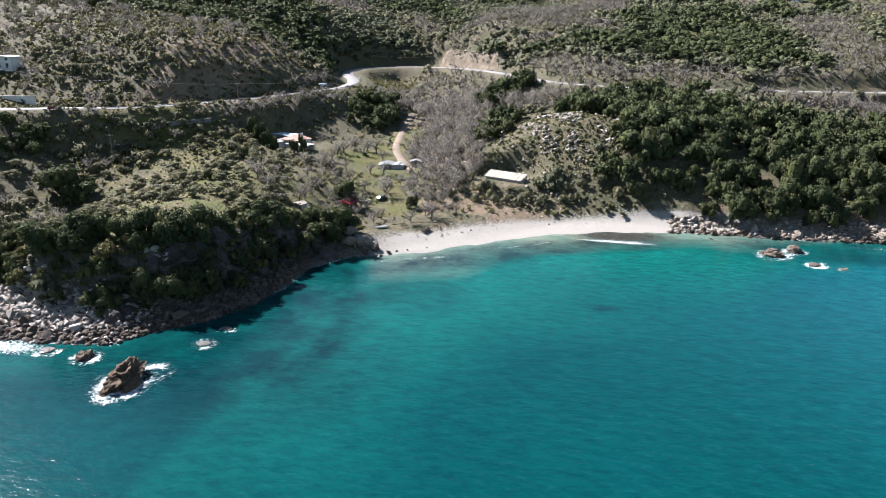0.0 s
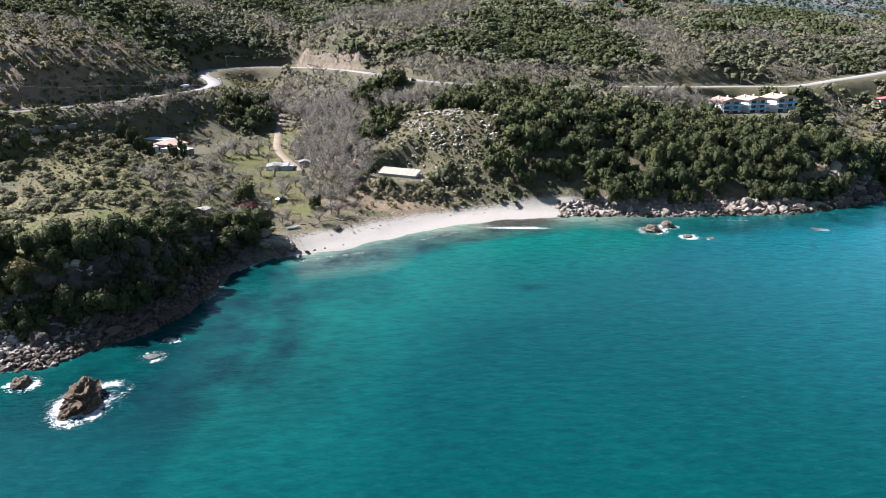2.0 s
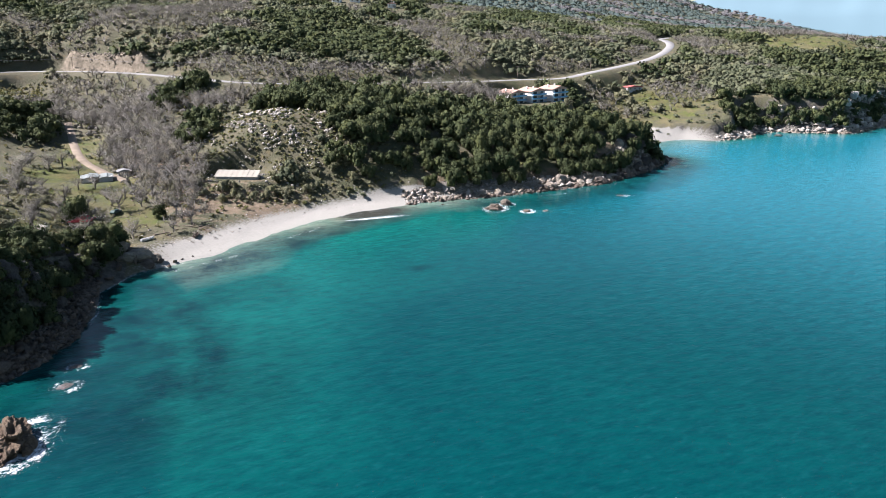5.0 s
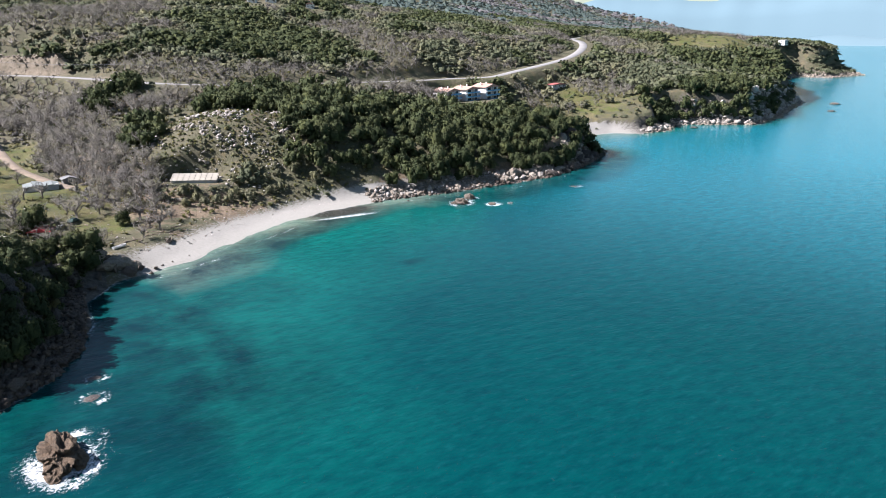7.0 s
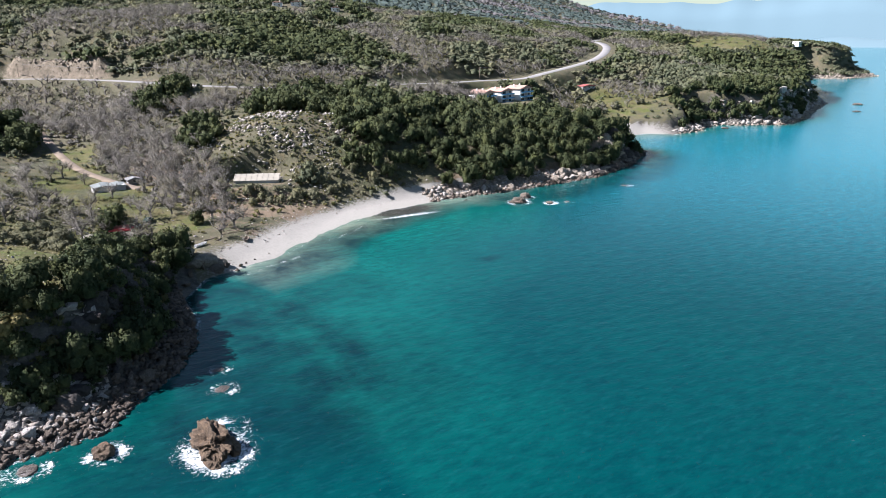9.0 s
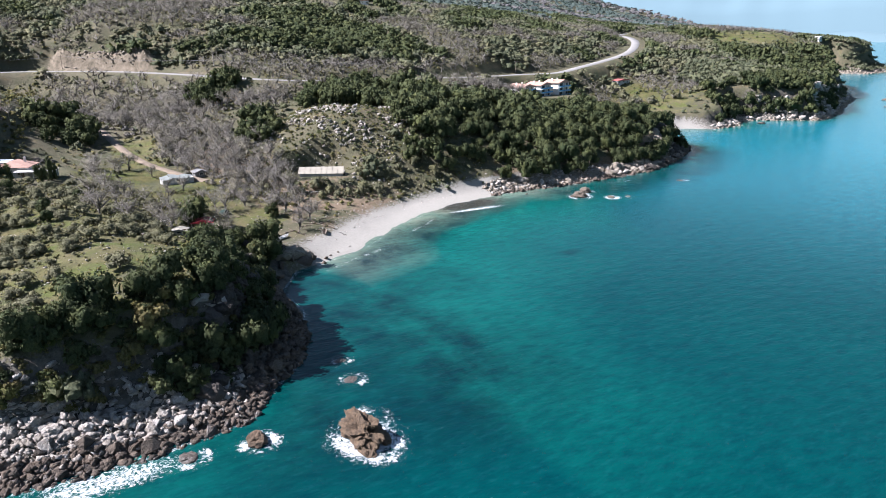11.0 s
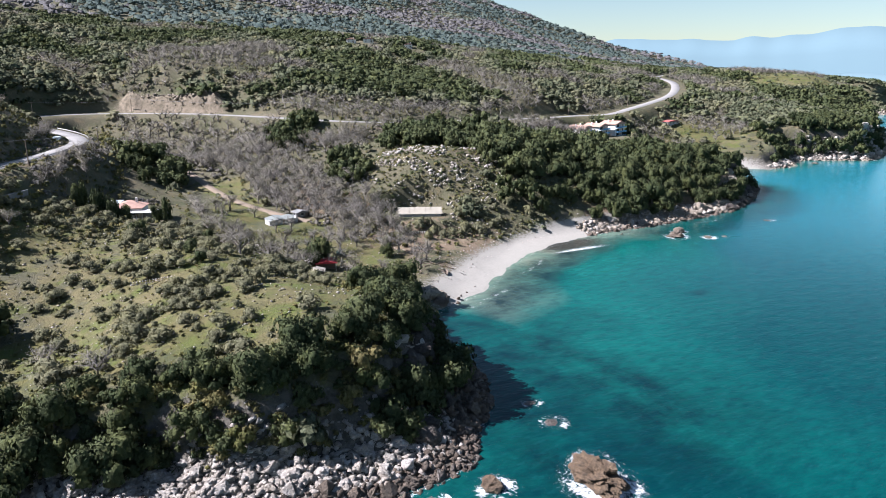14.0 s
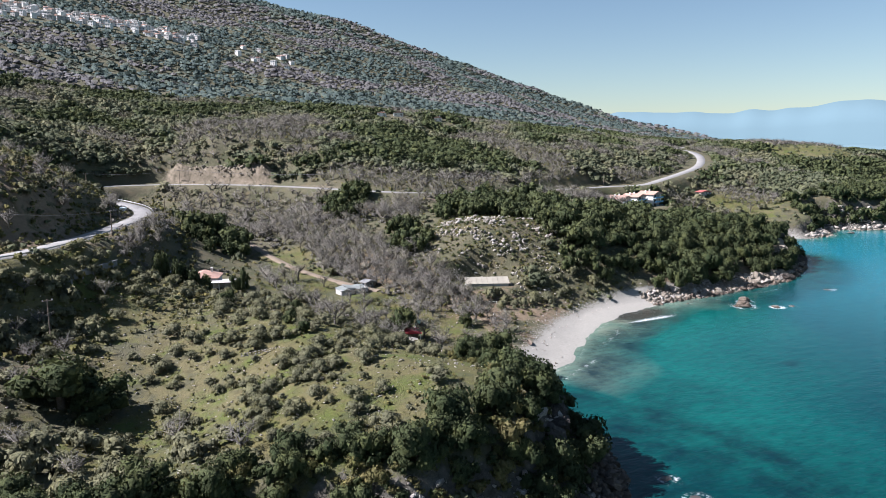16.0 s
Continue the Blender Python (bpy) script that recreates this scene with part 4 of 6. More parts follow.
b = ok & ~g & ((pat < -0.5) | (zb > 0.4)) & (hollow < 0.6)
o = ok & ~g & ~b & (hollow < 0.6)
size = 2.3 + 2.4 * r2 ** 1.4
dk = g & (pat > 0.15)
g &= ~dk
scatter("upper_dark_wood", "dense dark evergreen wood on the upper slopes", "trees", CROWN_UP, ux[dk], uy[dk], size[dk] * 1.4, size[dk] * 1.5, LEAF_DARK, 27)
scatter("upper_wood", "mixed green wood on the upper slopes", "trees", CROWN_UP, ux[g], uy[g], size[g] * 1.3, size[g] * 1.2, LEAF_MIXED, 7)
scatter("upper_leafless_wood", "brown leafless wood on the upper slopes", "trees", BARE_UP, ux[b], uy[b], 6.5 + 3 * r2[b], 4.6 + 2.4 * r2[b], TWIG, 8)
scatter("upper_olives", "grey green olive groves on the upper slopes", "trees", CROWN_UP, ux[o], uy[o], size[o] * 1.15, size[o] * 1.0, LEAF_OLIVE, 9)

# the mountain
px_, py_, r1, r2 = jittered(-1000, 2300, 760, 2900, 13.0, 7)
brg = np.degrees(np.arctan2(px_ + 170, py_ - 40))
ok = (brg > -14) & (brg < 58) & (shore_info(px_, py_)[0] > 12) & ((py_ > 900) | (px_ < 450)) & ((py_ < 1800) | (np.arange(len(px_)) % 3 == 0)) 
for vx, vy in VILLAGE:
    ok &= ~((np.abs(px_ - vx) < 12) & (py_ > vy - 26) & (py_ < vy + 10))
px_, py_, r1, r2 = px_[ok], py_[ok], r1[ok], r2[ok]
pat = lattice(px_, py_, 150, 15) + 0.8 * lattice(px_, py_, 60, 16)
g, b = pat > -0.05, pat < -0.35
o = ~g & ~b
size = np.where(py_ > 1800, 9.5, 5.0) + 3.0 * r2
# These crowns carry the haze in their leaf and twig colours.
scatter("mountain_wood", "dark wood on the mountain side", "trees", CROWN_FAR, px_[g], py_[g], size[g] * 1.25, size[g] * 0.85, LEAF_HAZED, 10)
scatter("mountain_leafless_wood", "brown leafless wood on the mountain side", "trees", CROWN_FAR, px_[b], py_[b], size[b] * 1.2, size[b] * 0.75, TWIG_HAZED, 11)
scatter("mountain_olives", "olive groves on the lower mountain", "trees", CROWN_FAR, px_[o], py_[o], size[o] * 1.1, size[o] * 0.65, LEAF_OLIVE_HAZED, 12)


def place_tree(x, y, r, hgt, crown_me, trunk_me, name, label, group, lift=0.28):
    t = new(name)
    t.empty_display_size = 0.3
    t.location = (x, y, z_at(x, y) - 0.15)
    t.rotation_euler = (0, 0, (x * 7.3 + y * 3.1) % 6.283)
    tagged(t, label, "tree", group)
    c = new("crown", crown_me)
    c.parent, c.location, c.scale = t, (0, 0, hgt * lift * 0.35), (r, r, hgt * (1 - lift * 0.35))
    k = new("trunk", trunk_me)
    k.parent, k.scale = t, (r, r, hgt)
    return t


def trunk_bm(seed, limbs=4, top=0.6):
    """A tapered trunk with limbs, one metre high."""
    rr = np.random.default_rng(seed)
    V, F = [], []

    def tube(a, b, w0, w1):
        ax = (b - a) / np.linalg.norm(b - a)
        u = np.cross(ax, (0.3, 0.9, 0.2))
        u /= np.linalg.norm(u)
        v = np.cross(ax, u)
        i = len(V)
        for p, w in ((a, w0), (b, w1)):
            V.extend([p + (u * math.cos(q) + v * math.sin(q)) * w for q in np.arange(5) * 1.2566])
        F.extend([(i + q, i + (q + 1) % 5, i + 5 + (q + 1) % 5, i + 5 + q) for q in range(5)])
    mid = np.array([rr.normal() * 0.04, rr.normal() * 0.04, 0.35])
    tube(np.array([0, 0, -0.05]), mid, 0.085, 0.06)
    for k in range(limbs):
        a = k * 6.283 / limbs + rr.uniform(0, 0.6)
        tube(mid, mid + np.array([math.cos(a) * 0.45, math.sin(a) * 0.45, top - 0.35 + rr.uniform(-0.05, 0.1)]), 0.045, 0.015)
    return fast_mesh("trunk", np.array(V), np.array(F), BARK)


def crown_mesh(tpl, material):
    return fast_mesh("crown", tpl[0], tpl[1], material, False, (("tint", np.zeros(len(tpl[0]))),), tpl[2])


TRUNKS = [trunk_bm(s) for s in (1, 2)]
EVERGREEN = [crown_mesh(c, LEAF_DARK) for c in CROWN_NEAR]
BUSHES = [crown_mesh(c, LEAF_SHRUB if k == 1 else LEAF_DARK) for k, c in enumerate(CROWN_BUSH)]
OLIVE = [crown_mesh(c, LEAF_OLIVE) for c in CROWN_OLIVE]
for i, (x, y, r) in enumerate(NEAR_TREES):
    head = x < -80
    place_tree(x, y, r, r * (1.5 if head else 1.65), EVERGREEN[i % 4], TRUNKS[i % 2], "evergreen_tree", "dark green holm oak on the headland edge" if head else "dark green tree of the wood above the shore",
               "evergreens on the headland" if head else "evergreens above the shore", 0.1)
# a second row fills the headland edge
ex, ey, r1, r2 = jittered(-182, -86, 112, 200, 4.3, 35)
ed, _ = shore_info(ex, ey)
ok = (ed > np.where(ex > -113, 5.5, np.where(ex > -126, 10.5, 12.5))) & (ed < np.where(ex > -118, 17, 24)) & (r1 > np.where(ex > -126, 0.1, 0.2))
for i in np.where(ok)[0]:
    r = (1.6 + 1.2 * r2[i]) * (1.25 if ex[i] > -126 else 1.0)
    place_tree(ex[i], ey[i], r, r * 1.6, BUSHES[i % 3], TRUNKS[i % 2], "evergreen_bush", "dense dark green bush on the headland slope", "bushes on the headland slope", 0.05)
# olives round the long shed
sx_, sy_, r1, r2 = jittered(-72, -2, 240, 262, 5.2, 36)
sd, _ = shore_info(sx_, sy_)
ok = (sd > 21) & clear_of_ways(sx_, sy_, 0.5) & (np.hypot(sx_ + 50, sy_ - 262) > 7.5) & (r1 > 0.35)
for i in np.where(ok)[0]:
    place_tree(sx_[i], sy_[i], 1.7 + 1.1 * r2[i], 3.0 + 1.5 * r2[i], OLIVE[i % 3], TRUNKS[i % 2], "olive_tree", "grey green olive tree below the long shed", "olive trees by the shed", 0.3)
# single trees that stand out
for x, y, r, h in ((-193, 188, 10.5, 11.5), (-186.5, 184.5, 6.5, 8.0), (-103, 223, 4.8, 9.5), (-78, 227, 2.6, 5.0), (-152, 237, 2.9, 5.4), (-141, 206, 2.2, 4.0), (-133, 231, 2.4, 4.2), (-140, 196, 1.9, 3.4)):
    place_tree(x, y, r, h, EVERGREEN[int(x) % 4], TRUNKS[0], "evergreen_tree", "broad dark evergreen standing alone in the meadow", "single evergreens", 0.15)
# dark evergreens in front of the farm
for i, (x, y, r, h) in enumerate(((-159, 266, 2.8, 8.5), (-163.5, 268, 3.0, 9.5), (-154.5, 265.5, 2.4, 7.0), (-168, 270, 2.8, 8.0), (-145, 266, 2.2, 6.5))):
    place_tree(x, y, r, h, EVERGREEN[i % 4], TRUNKS[i % 2], "evergreen_tree", "tall dark evergreen in front of the farm buildings", "evergreens by the farm", 0.12)
# cypresses
cyp = crown_mesh(lifted([crown_template(91, 300, 0.16, 3, 2.0)])[0], LEAF_DARK)
for x, y, h in ((-162, 272, 13), (-159, 269, 11), (-166, 271, 12.5), (-157, 266, 9), (-168, 276, 11), (-142, 268, 9)):
    place_tree(x, y, 1.9, h, cyp, TRUNKS[0], "cypress_tree", "tall narrow dark cypress beside the farm", "cypresses by the farm", 0.05)
# olives on the headland
ox, oy, r1, r2 = jittered(-225, -98, 130, 262, 5.0, 31)
od, _ = shore_info(ox, oy)
clear = np.maximum(blob(ox, oy, -120, 162, 18, 10, -25), blob(ox, oy, -176, 184, 11, 10))
ok = (od > 24) & clear_of_ways(ox, oy, 0.5) & (r1 > 0.32 + 0.6 * clear - 0.5 * lattice(ox, oy, 14, 17)) & (np.hypot(ox + 193, oy - 188) > 11) & ((ox < -112) | (oy < 190))
for i in np.random.default_rng(4).permutation(np.where(ok)[0])[:300]:
    place_tree(ox[i], oy[i], 1.2 + 2.2 * r2[i] ** 1.3, 1.5 + 2.3 * r2[i] ** 1.3, OLIVE[i % 3], TRUNKS[i % 2], "olive_tree", "small grey green olive tree in the meadow", "olive trees on the headland", 0.3)
# leafless trees of the gardens
bare_me = [fast_mesh("crown", v, f, TWIG, False, (("tint", np.full(len(v), 0.5)),), nrm) for v, f, nrm in BARE]
gx_, gy_, r1, r2 = jittered(-128, -60, 206, 300, 6.2, 33)
gd, _ = shore_info(gx_, gy_)
ok = (gd > 22) & clear_of_ways(gx_, gy_, 0.5) & (r1 > 0.46) & (blob(gx_, gy_, -84, 226, 8, 7) < 0.6)
for i in np.where(ok)[0]:
    t = new("bare_tree", bare_me[i % 3])
    h = 4.5 + 4.0 * r2[i]
    t.matrix_world = Matrix.LocRotScale((gx_[i], gy_[i], z_at(gx_[i], gy_[i]) - 0.1), Euler((0, 0, r1[i] * 6)), (h * 1.1, h * 1.1, h))
    tagged(t, "leafless garden tree with pale twigs", "tree", "leafless trees of the gardens")
# low growth
def low_growth(name, label, x0, x1, y0, y1, step, seed, keep, lo, hi, material, tpl=SHRUB):
    x, y, a, b = jittered(x0, x1, y0, y1, step, seed)
    d, _ = shore_info(x, y)
    ok = keep(x, y, d, a) & clear_of_ways(x, y, 0.4) & ((y < 385) | (to_way(x, y, WAYS[-1][0])[0] > 13))
    r = lo + (hi - lo) * b[ok] ** 1.6
    return scatter(name, label, "shrubs", tpl, x[ok], y[ok], r, r * 1.15, material, seed, sink=0.1)


low_growth("headland_scrub", "low green and brown scrub on the headland", -240, -92, 120, 262, 2.1, 41, lambda x, y, d, a: (d > 11) & (a < 0.75) & ((blob(x, y, -120, 162, 20, 10, -25) < 0.9) | (a < 0.2)), 0.2, 0.85, LEAF_SHRUB, SHRUB_LITE)
low_growth("headland_grey_scrub", "grey green tufts in the headland meadow", -240, -92, 120, 262, 3.0, 51, lambda x, y, d, a: (d > 12) & (a < np.where(x < -142, 0.6, 0.28)) & (blob(x, y, -178, 184, 12, 9) < 0.9) & (lattice(x, y, 9, 18) > -0.25), 0.35, 1.5, LEAF_OLIVE, SHRUB)
low_growth("headland_edge_scrub", "thick green scrub along the headland edge", -240, -84, 112, 205, 2.4, 42, lambda x, y, d, a: (d > np.where(x > -113, 5.5, 14.0)) & (d < np.where(x > -116, 18, 26)) & (a < 0.6), 0.9, 2.0, LEAF_DARK, CROWN_EDGE)
low_growth("headland_foot_scrub", "olive green bushes on the slope above the headland rocks", -240, -84, 112, 205, 2.2, 57, lambda x, y, d, a: (d > np.where(x > -108, 9.0, 12.5)) & (d < 21) & (a < 0.8), 0.8, 2.0, LEAF_SHRUB, CROWN_EDGE)
low_growth("knoll_scrub", "low scrub between the stones of the knoll", -80, 5, 255, 325, 1.9, 43, lambda x, y, d, a: (blob(x, y, -34, 289, 32, 24, 20) > 0.2) & (a < 0.8), 0.4, 1.1, LEAF_SHRUB, SHRUB_LITE)
low_growth("knoll_green", "green bushes on the knoll", -75, 0, 258, 322, 3.2, 55, lambda x, y, d, a: (blob(x, y, -34, 289, 32, 24, 20) > 0.2) & (a < 0.8), 0.6, 1.3, LEAF_DARK)
low_growth("hill_scrub", "dry scrub on the hillside", -300, 260, 225, 600, 4.7, 44, lambda x, y, d, a: (d > 14) & (a < 0.6) & (blob(x, y, 232, 372, 26, 26) < 0.5) & (blob(x, y, -34, 289, 32, 24, 20) < 0.3) & (blob(x, y, -100, 250, 30, 45) < 0.5) & (blob(x, y, -124, 484, 40, 7, -42) < 0.6), 0.6, 1.8, LEAF_SHRUB, SHRUB_LITE)
low_growth("terrace_bushes", "round bushes on the green terraces above the cove", 195, 570, 335, 560, 4.6, 61, lambda x, y, d, a: ((blob(x, y, 232, 372, 30, 30) > 0.4) | (blob(x, y, 490, 524, 70, 30) > 0.4)) & (d > 7) & (a < 0.26), 0.9, 2.6, LEAF_MIXED, SHRUB)
low_growth("hill_green_scrub", "green bushes on the hillside", -300, 560, 245, 640, 5.4, 45, lambda x, y, d, a: (d > 10) & (a < 0.55) & (blob(x, y, 232, 372, 26, 26) < 0.5) & (blob(x, y, 490, 524, 60, 26) < 0.5) & (blob(x, y, -34, 289, 32, 24, 20) < 0.3) & (blob(x, y, -100, 250, 30, 45) < 0.5) & (blob(x, y, -124, 484, 40, 7, -42) < 0.6), 0.8, 2.2, LEAF_MIXED, SHRUB_LITE)
low_growth("slope_scrub", "dry scrub on the slope beside the beach", -75, 40, 238, 282, 2.2, 47, lambda x, y, d, a: (d > 17) & (a < 0.6) & (np.hypot(x + 50, y - 262) > 9), 0.5, 1.5, LEAF_OLIVE)
low_growth("slope_dry_scrub", "dry brown scrub on the slope beside the beach", -75, 40, 238, 282, 2.4, 49, lambda x, y, d, a: (d > 16) & (a < 0.5) & (np.hypot(x + 50, y - 262) > 9), 0.4, 1.1, LEAF_SHRUB)
low_growth("bank_scrub", "thick scrub on the bank below the coast road", -330, -150, 205, 480, 3.0, 48, lambda x, y, d, a: (a < 0.7) & (np.hypot(x + 150, y - 275) > 17) & ((y > 235) | (x < -185)), 0.8, 2.1, LEAF_SHRUB, SHRUB_LITE)
low_growth("valley_brush", "grey brown leafless thicket along the valley", -200, 150, 240, 400, 3.3, 58, lambda x, y, d, a: (zone_bare(x, y) > 0.3 + 0.5 * a) & (zone_forest(x, y, d) < 0.4), 0.8, 2.2, TWIG, SHRUB)
low_growth("reed_bed", "tall tan reeds below the coast road", -100, -40, 340, 392, 2.0, 52, lambda x, y, d, a: (blob(x, y, -70, 366, 12, 12, -40) > 0.5) & (a < 0.9), 1.0, 1.9, REED, SHRUB_LITE)
low_growth("brush_heap", "heap of cut brown brush beside the farm", -160, -130, 290, 312, 1.2, 53, lambda x, y, d, a: blob(x, y, -146, 300, 6, 3, 10) > 0.8, 0.7, 1.3, TWIG, SHRUB)
low_growth("beach_scrub", "brown scrub behind the beach", -90, 20, 205, 262, 2.6, 46, lambda x, y, d, a: (d > 17) & (d < 40) & (a < 0.3), 0.3, 1.0, LEAF_SHRUB)

# ---- rocks ----
def hull_rock(seed, squash=0.75, points=11):
    """An angular boulder about one metre in radius."""
    rng = np.random.default_rng(seed)
    bm = bmesh.new()
    for _ in range(points):
        d = rng.normal(size=3)
        d /= np.linalg.norm(d)
        bm.verts.new((d[0] * rng.uniform(0.8, 1.1), d[1] * rng.uniform(0.65, 0.95), d[2] * squash * rng.uniform(0.8, 1.1)))
    bmesh.ops.convex_hull(bm, input=bm.verts)
    bmesh.ops.delete(bm, geom=[v for v in bm.verts if not v.link_faces], context="VERTS")
    bmesh.ops.bevel(bm, geom=list(bm.edges), offset=0.03, segments=1, affect="EDGES", clamp_overlap=True)
    bmesh.ops.triangulate(bm, faces=bm.faces)
    return bm


def crag(seed, subdiv=4, ridges=0.34, squash=0.7):
    """A jagged sea rock about one metre in radius."""
    bm = bmesh.new()
    bmesh.ops.create_icosphere(bm, subdivisions=subdiv, radius=1.0)
    off = Vector((seed * 7.1, seed * 3.3, seed * 1.7))
    for v in bm.verts:
        p = v.co.copy()
        r = 1 + ridges * noise.ridged_multi_fractal(p * 1.4 + off, 1.0, 2.2, 4, 1.0, 2.0) * 0.5 - ridges * 0.6 + 0.22 * noise.noise(p * 1.1 + off) + 0.05 * noise.noise(p * 9 + off)
        r += 0.30 * (round((p.z + 0.4 * p.x) * 3.2) / 3.2 - (p.z + 0.4 * p.x)) + 0.10 * noise.noise(p * 4 + off)
        v.co = Vector((p.x * r, p.y * r, p.z * r * squash))
    return bm


def mesh_of(name, bm, material, smooth=False):
    me = bpy.data.meshes.new(name)
    bm.to_mesh(me)
    bm.free()
    me.materials.append(material)
    if smooth:
        me.polygons.foreach_set("use_smooth", np.ones(len(me.polygons), bool))
    return me


ROCKS_PALE = [mesh_of("boulder", hull_rock(s), ROCK) for s in range(1, 8)]
ROCKS_DARK = [mesh_of("boulder", hull_rock(s), ROCK_BROWN) for s in range(21, 26)]
ROCKS_SHADE = [mesh_of("boulder", hull_rock(s), ROCK_DARK_SHADE) for s in range(51, 55)]
ROCKS_TAN = [mesh_of("boulder", hull_rock(s), ROCK_TAN) for s in range(41, 45)]
CRAGS_PALE = [mesh_of("outcrop", crag(s, 3, 0.5, 0.9), ROCK) for s in (61, 62, 63)]
CRAGS_DARK_SHADE = [mesh_of("outcrop", crag(s, 3, 0.5, 0.9), ROCK_DARK_SHADE) for s in (64, 65, 66)]
CRAGS_TAN = [mesh_of("outcrop", crag(s, 3, 0.5, 0.9), ROCK_TAN) for s in (67, 68, 69)]
ROCKS_WET = [mesh_of("boulder", hull_rock(s), ROCK_WET) for s in range(31, 35)]
rng = np.random.default_rng(77)


def lay_rock(meshes, x, y, r, label, group, lift=0.25, name="boulder"):
    ob = new(name, meshes[rng.integers(len(meshes))])
    k = rng.uniform(0.65, 1.35, 3)
    z = max(z_at(x, y), -0.3)
    ob.matrix_world = Matrix.LocRotScale((x, y, z + r * lift), Euler(rng.uniform(-0.6, 0.6, 3) * np.array([1, 1, 5])), (r * k[0], r * k[1], r * k[2]))
    return tagged(ob, label, "boulder", group)


def along_shore(x0, x1, n, lo, hi, seed, power=1.0):
    """Spots in a belt of the shore between two distances from the water."""
    r = np.random.default_rng(seed)
    out = []
    while len(out) < n:
        x, y = r.uniform(x0, x1, 400), r.uniform(100, 330, 400)
        d, w = shore_info(x, y)
        ok = (d > lo) & (d < hi)
        out += [(a, b, c) for a, b, c in zip(x[ok], y[ok], d[ok])]
    return out[:n]


# the boulder apron below the headland
for x, y, d in along_shore(-182, -94, 290, -1.0, 15.5, 3):
    r = rng.uniform(0.5, 1.1) if rng.uniform() < 0.7 else rng.uniform(1.1, 2.1)
    d += rng.normal() * 1.3
    if d < 1.6:
        lay_rock(ROCKS_WET if rng.uniform() < 0.5 else ROCKS_DARK, x, y, r, "wet brown boulder at the water's edge below the headland", "boulders below the headland")
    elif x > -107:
        # East of here the boulders take the cliff's shade as a darker colour.
        lay_rock(ROCKS_SHADE, x, y, r, "boulder at the cliff foot with the shade put into its dark colour", "boulders below the headland")
    elif d < 5:
        lay_rock(ROCKS_DARK if rng.uniform() < 0.6 else ROCKS_PALE, x, y, r, "brown grey boulder on the shore below the headland", "boulders below the headland")
    else:
        lay_rock(ROCKS_PALE, x, y, r, "pale grey boulder on the slope below the headland", "boulders below the headland")
# bedrock showing on the slopes
for x, y, d in along_shore(-160, -88, 60, 7.0, 14.0, 31):
    # Bedrock on the side away from the sun has shade in its colour.
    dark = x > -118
    lay_rock(CRAGS_DARK_SHADE if dark else CRAGS_PALE, x, y, rng.uniform(1.3, 2.4) if dark else rng.uniform(0.8, 1.5), "cliff bedrock with the shade put into its dark colour" if dark else "pale split bedrock on the headland slope", "bedrock of the headland", 0.05, "rock_outcrop")
# shore rocks east of the beach
for x, y, d in along_shore(30, 176, 200, -1.0, 9.0, 4):
    if y > 300 and x < 160:
        continue
    r = 0.7 + 1.6 * rng.uniform() ** 1.8
    lay_rock(ROCKS_DARK if d < 1 or (x > 128 and rng.uniform() < 0.7) else ROCKS_TAN if rng.uniform() < 0.6 else ROCKS_PALE, x, y, r, "weathered shore boulder beside the wood", "boulders east of the beach", name="shore_rock")
for x, y, d in along_shore(78, 100, 14, 2.0, 9.0, 32):
    lay_rock(CRAGS_TAN, x, y, rng.uniform(1.2, 2.4), "ochre outcrop above the shore boulders", "outcrops east of the beach", 0.25, "rock_outcrop")
for x, y, d in along_shore(104, 178, 130, -0.5, 12.5, 33):
    lay_rock((CRAGS_DARK_SHADE if rng.uniform() < 0.35 else ROCKS_DARK if rng.uniform() < 0.6 else ROCKS_TAN) if x > 128 or d < 2 else CRAGS_TAN, x, y, rng.uniform(1.3, 2.9), "dark jagged outcrop on the rocky point" if x > 128 else "brown outcrop in the bank below the wood", "outcrops east of the beach", 0.1, "rock_outcrop")
for x, y, r in ((23, 237, 1.9), (25.1, 230, 1.0), (26.2, 235, 1.3), (36, 238.3, 1.7), (41.4, 239.5, 1.2), (77.2, 238.6, 1.4), (94.7, 242.4, 1.6)):
    lay_rock(ROCKS_DARK, x, y, r, "large dark boulder at the water's edge beside the beach", "boulders east of the beach", 0.35)
# rocks where the headland meets the beach
for x, y, r in ((-79, 184.5, 2.3), (-76, 187, 1.6), (-83, 186, 2.6), (-72, 187, 1.0), (-86, 182, 1.8), (-84, 190, 2.0), (-80, 190, 1.5), (-88, 176, 1.4), (-73.5, 184.4, 0.9), (-70, 189, 0.6), (-67, 191, 0.5)):
    lay_rock(ROCKS_DARK, x, y, r, "dark boulder where the headland meets the beach", "boulders at the end of the beach")
for x, y, r in ((-81, 188, 2.4), (-84.5, 186, 2.2), (-77, 187.6, 1.7), (-86, 190, 2.0)):
    lay_rock(CRAGS_TAN, x, y, r, "ochre brown crag at the end of the beach", "outcrops at the end of the beach", 0.3, "rock_outcrop")
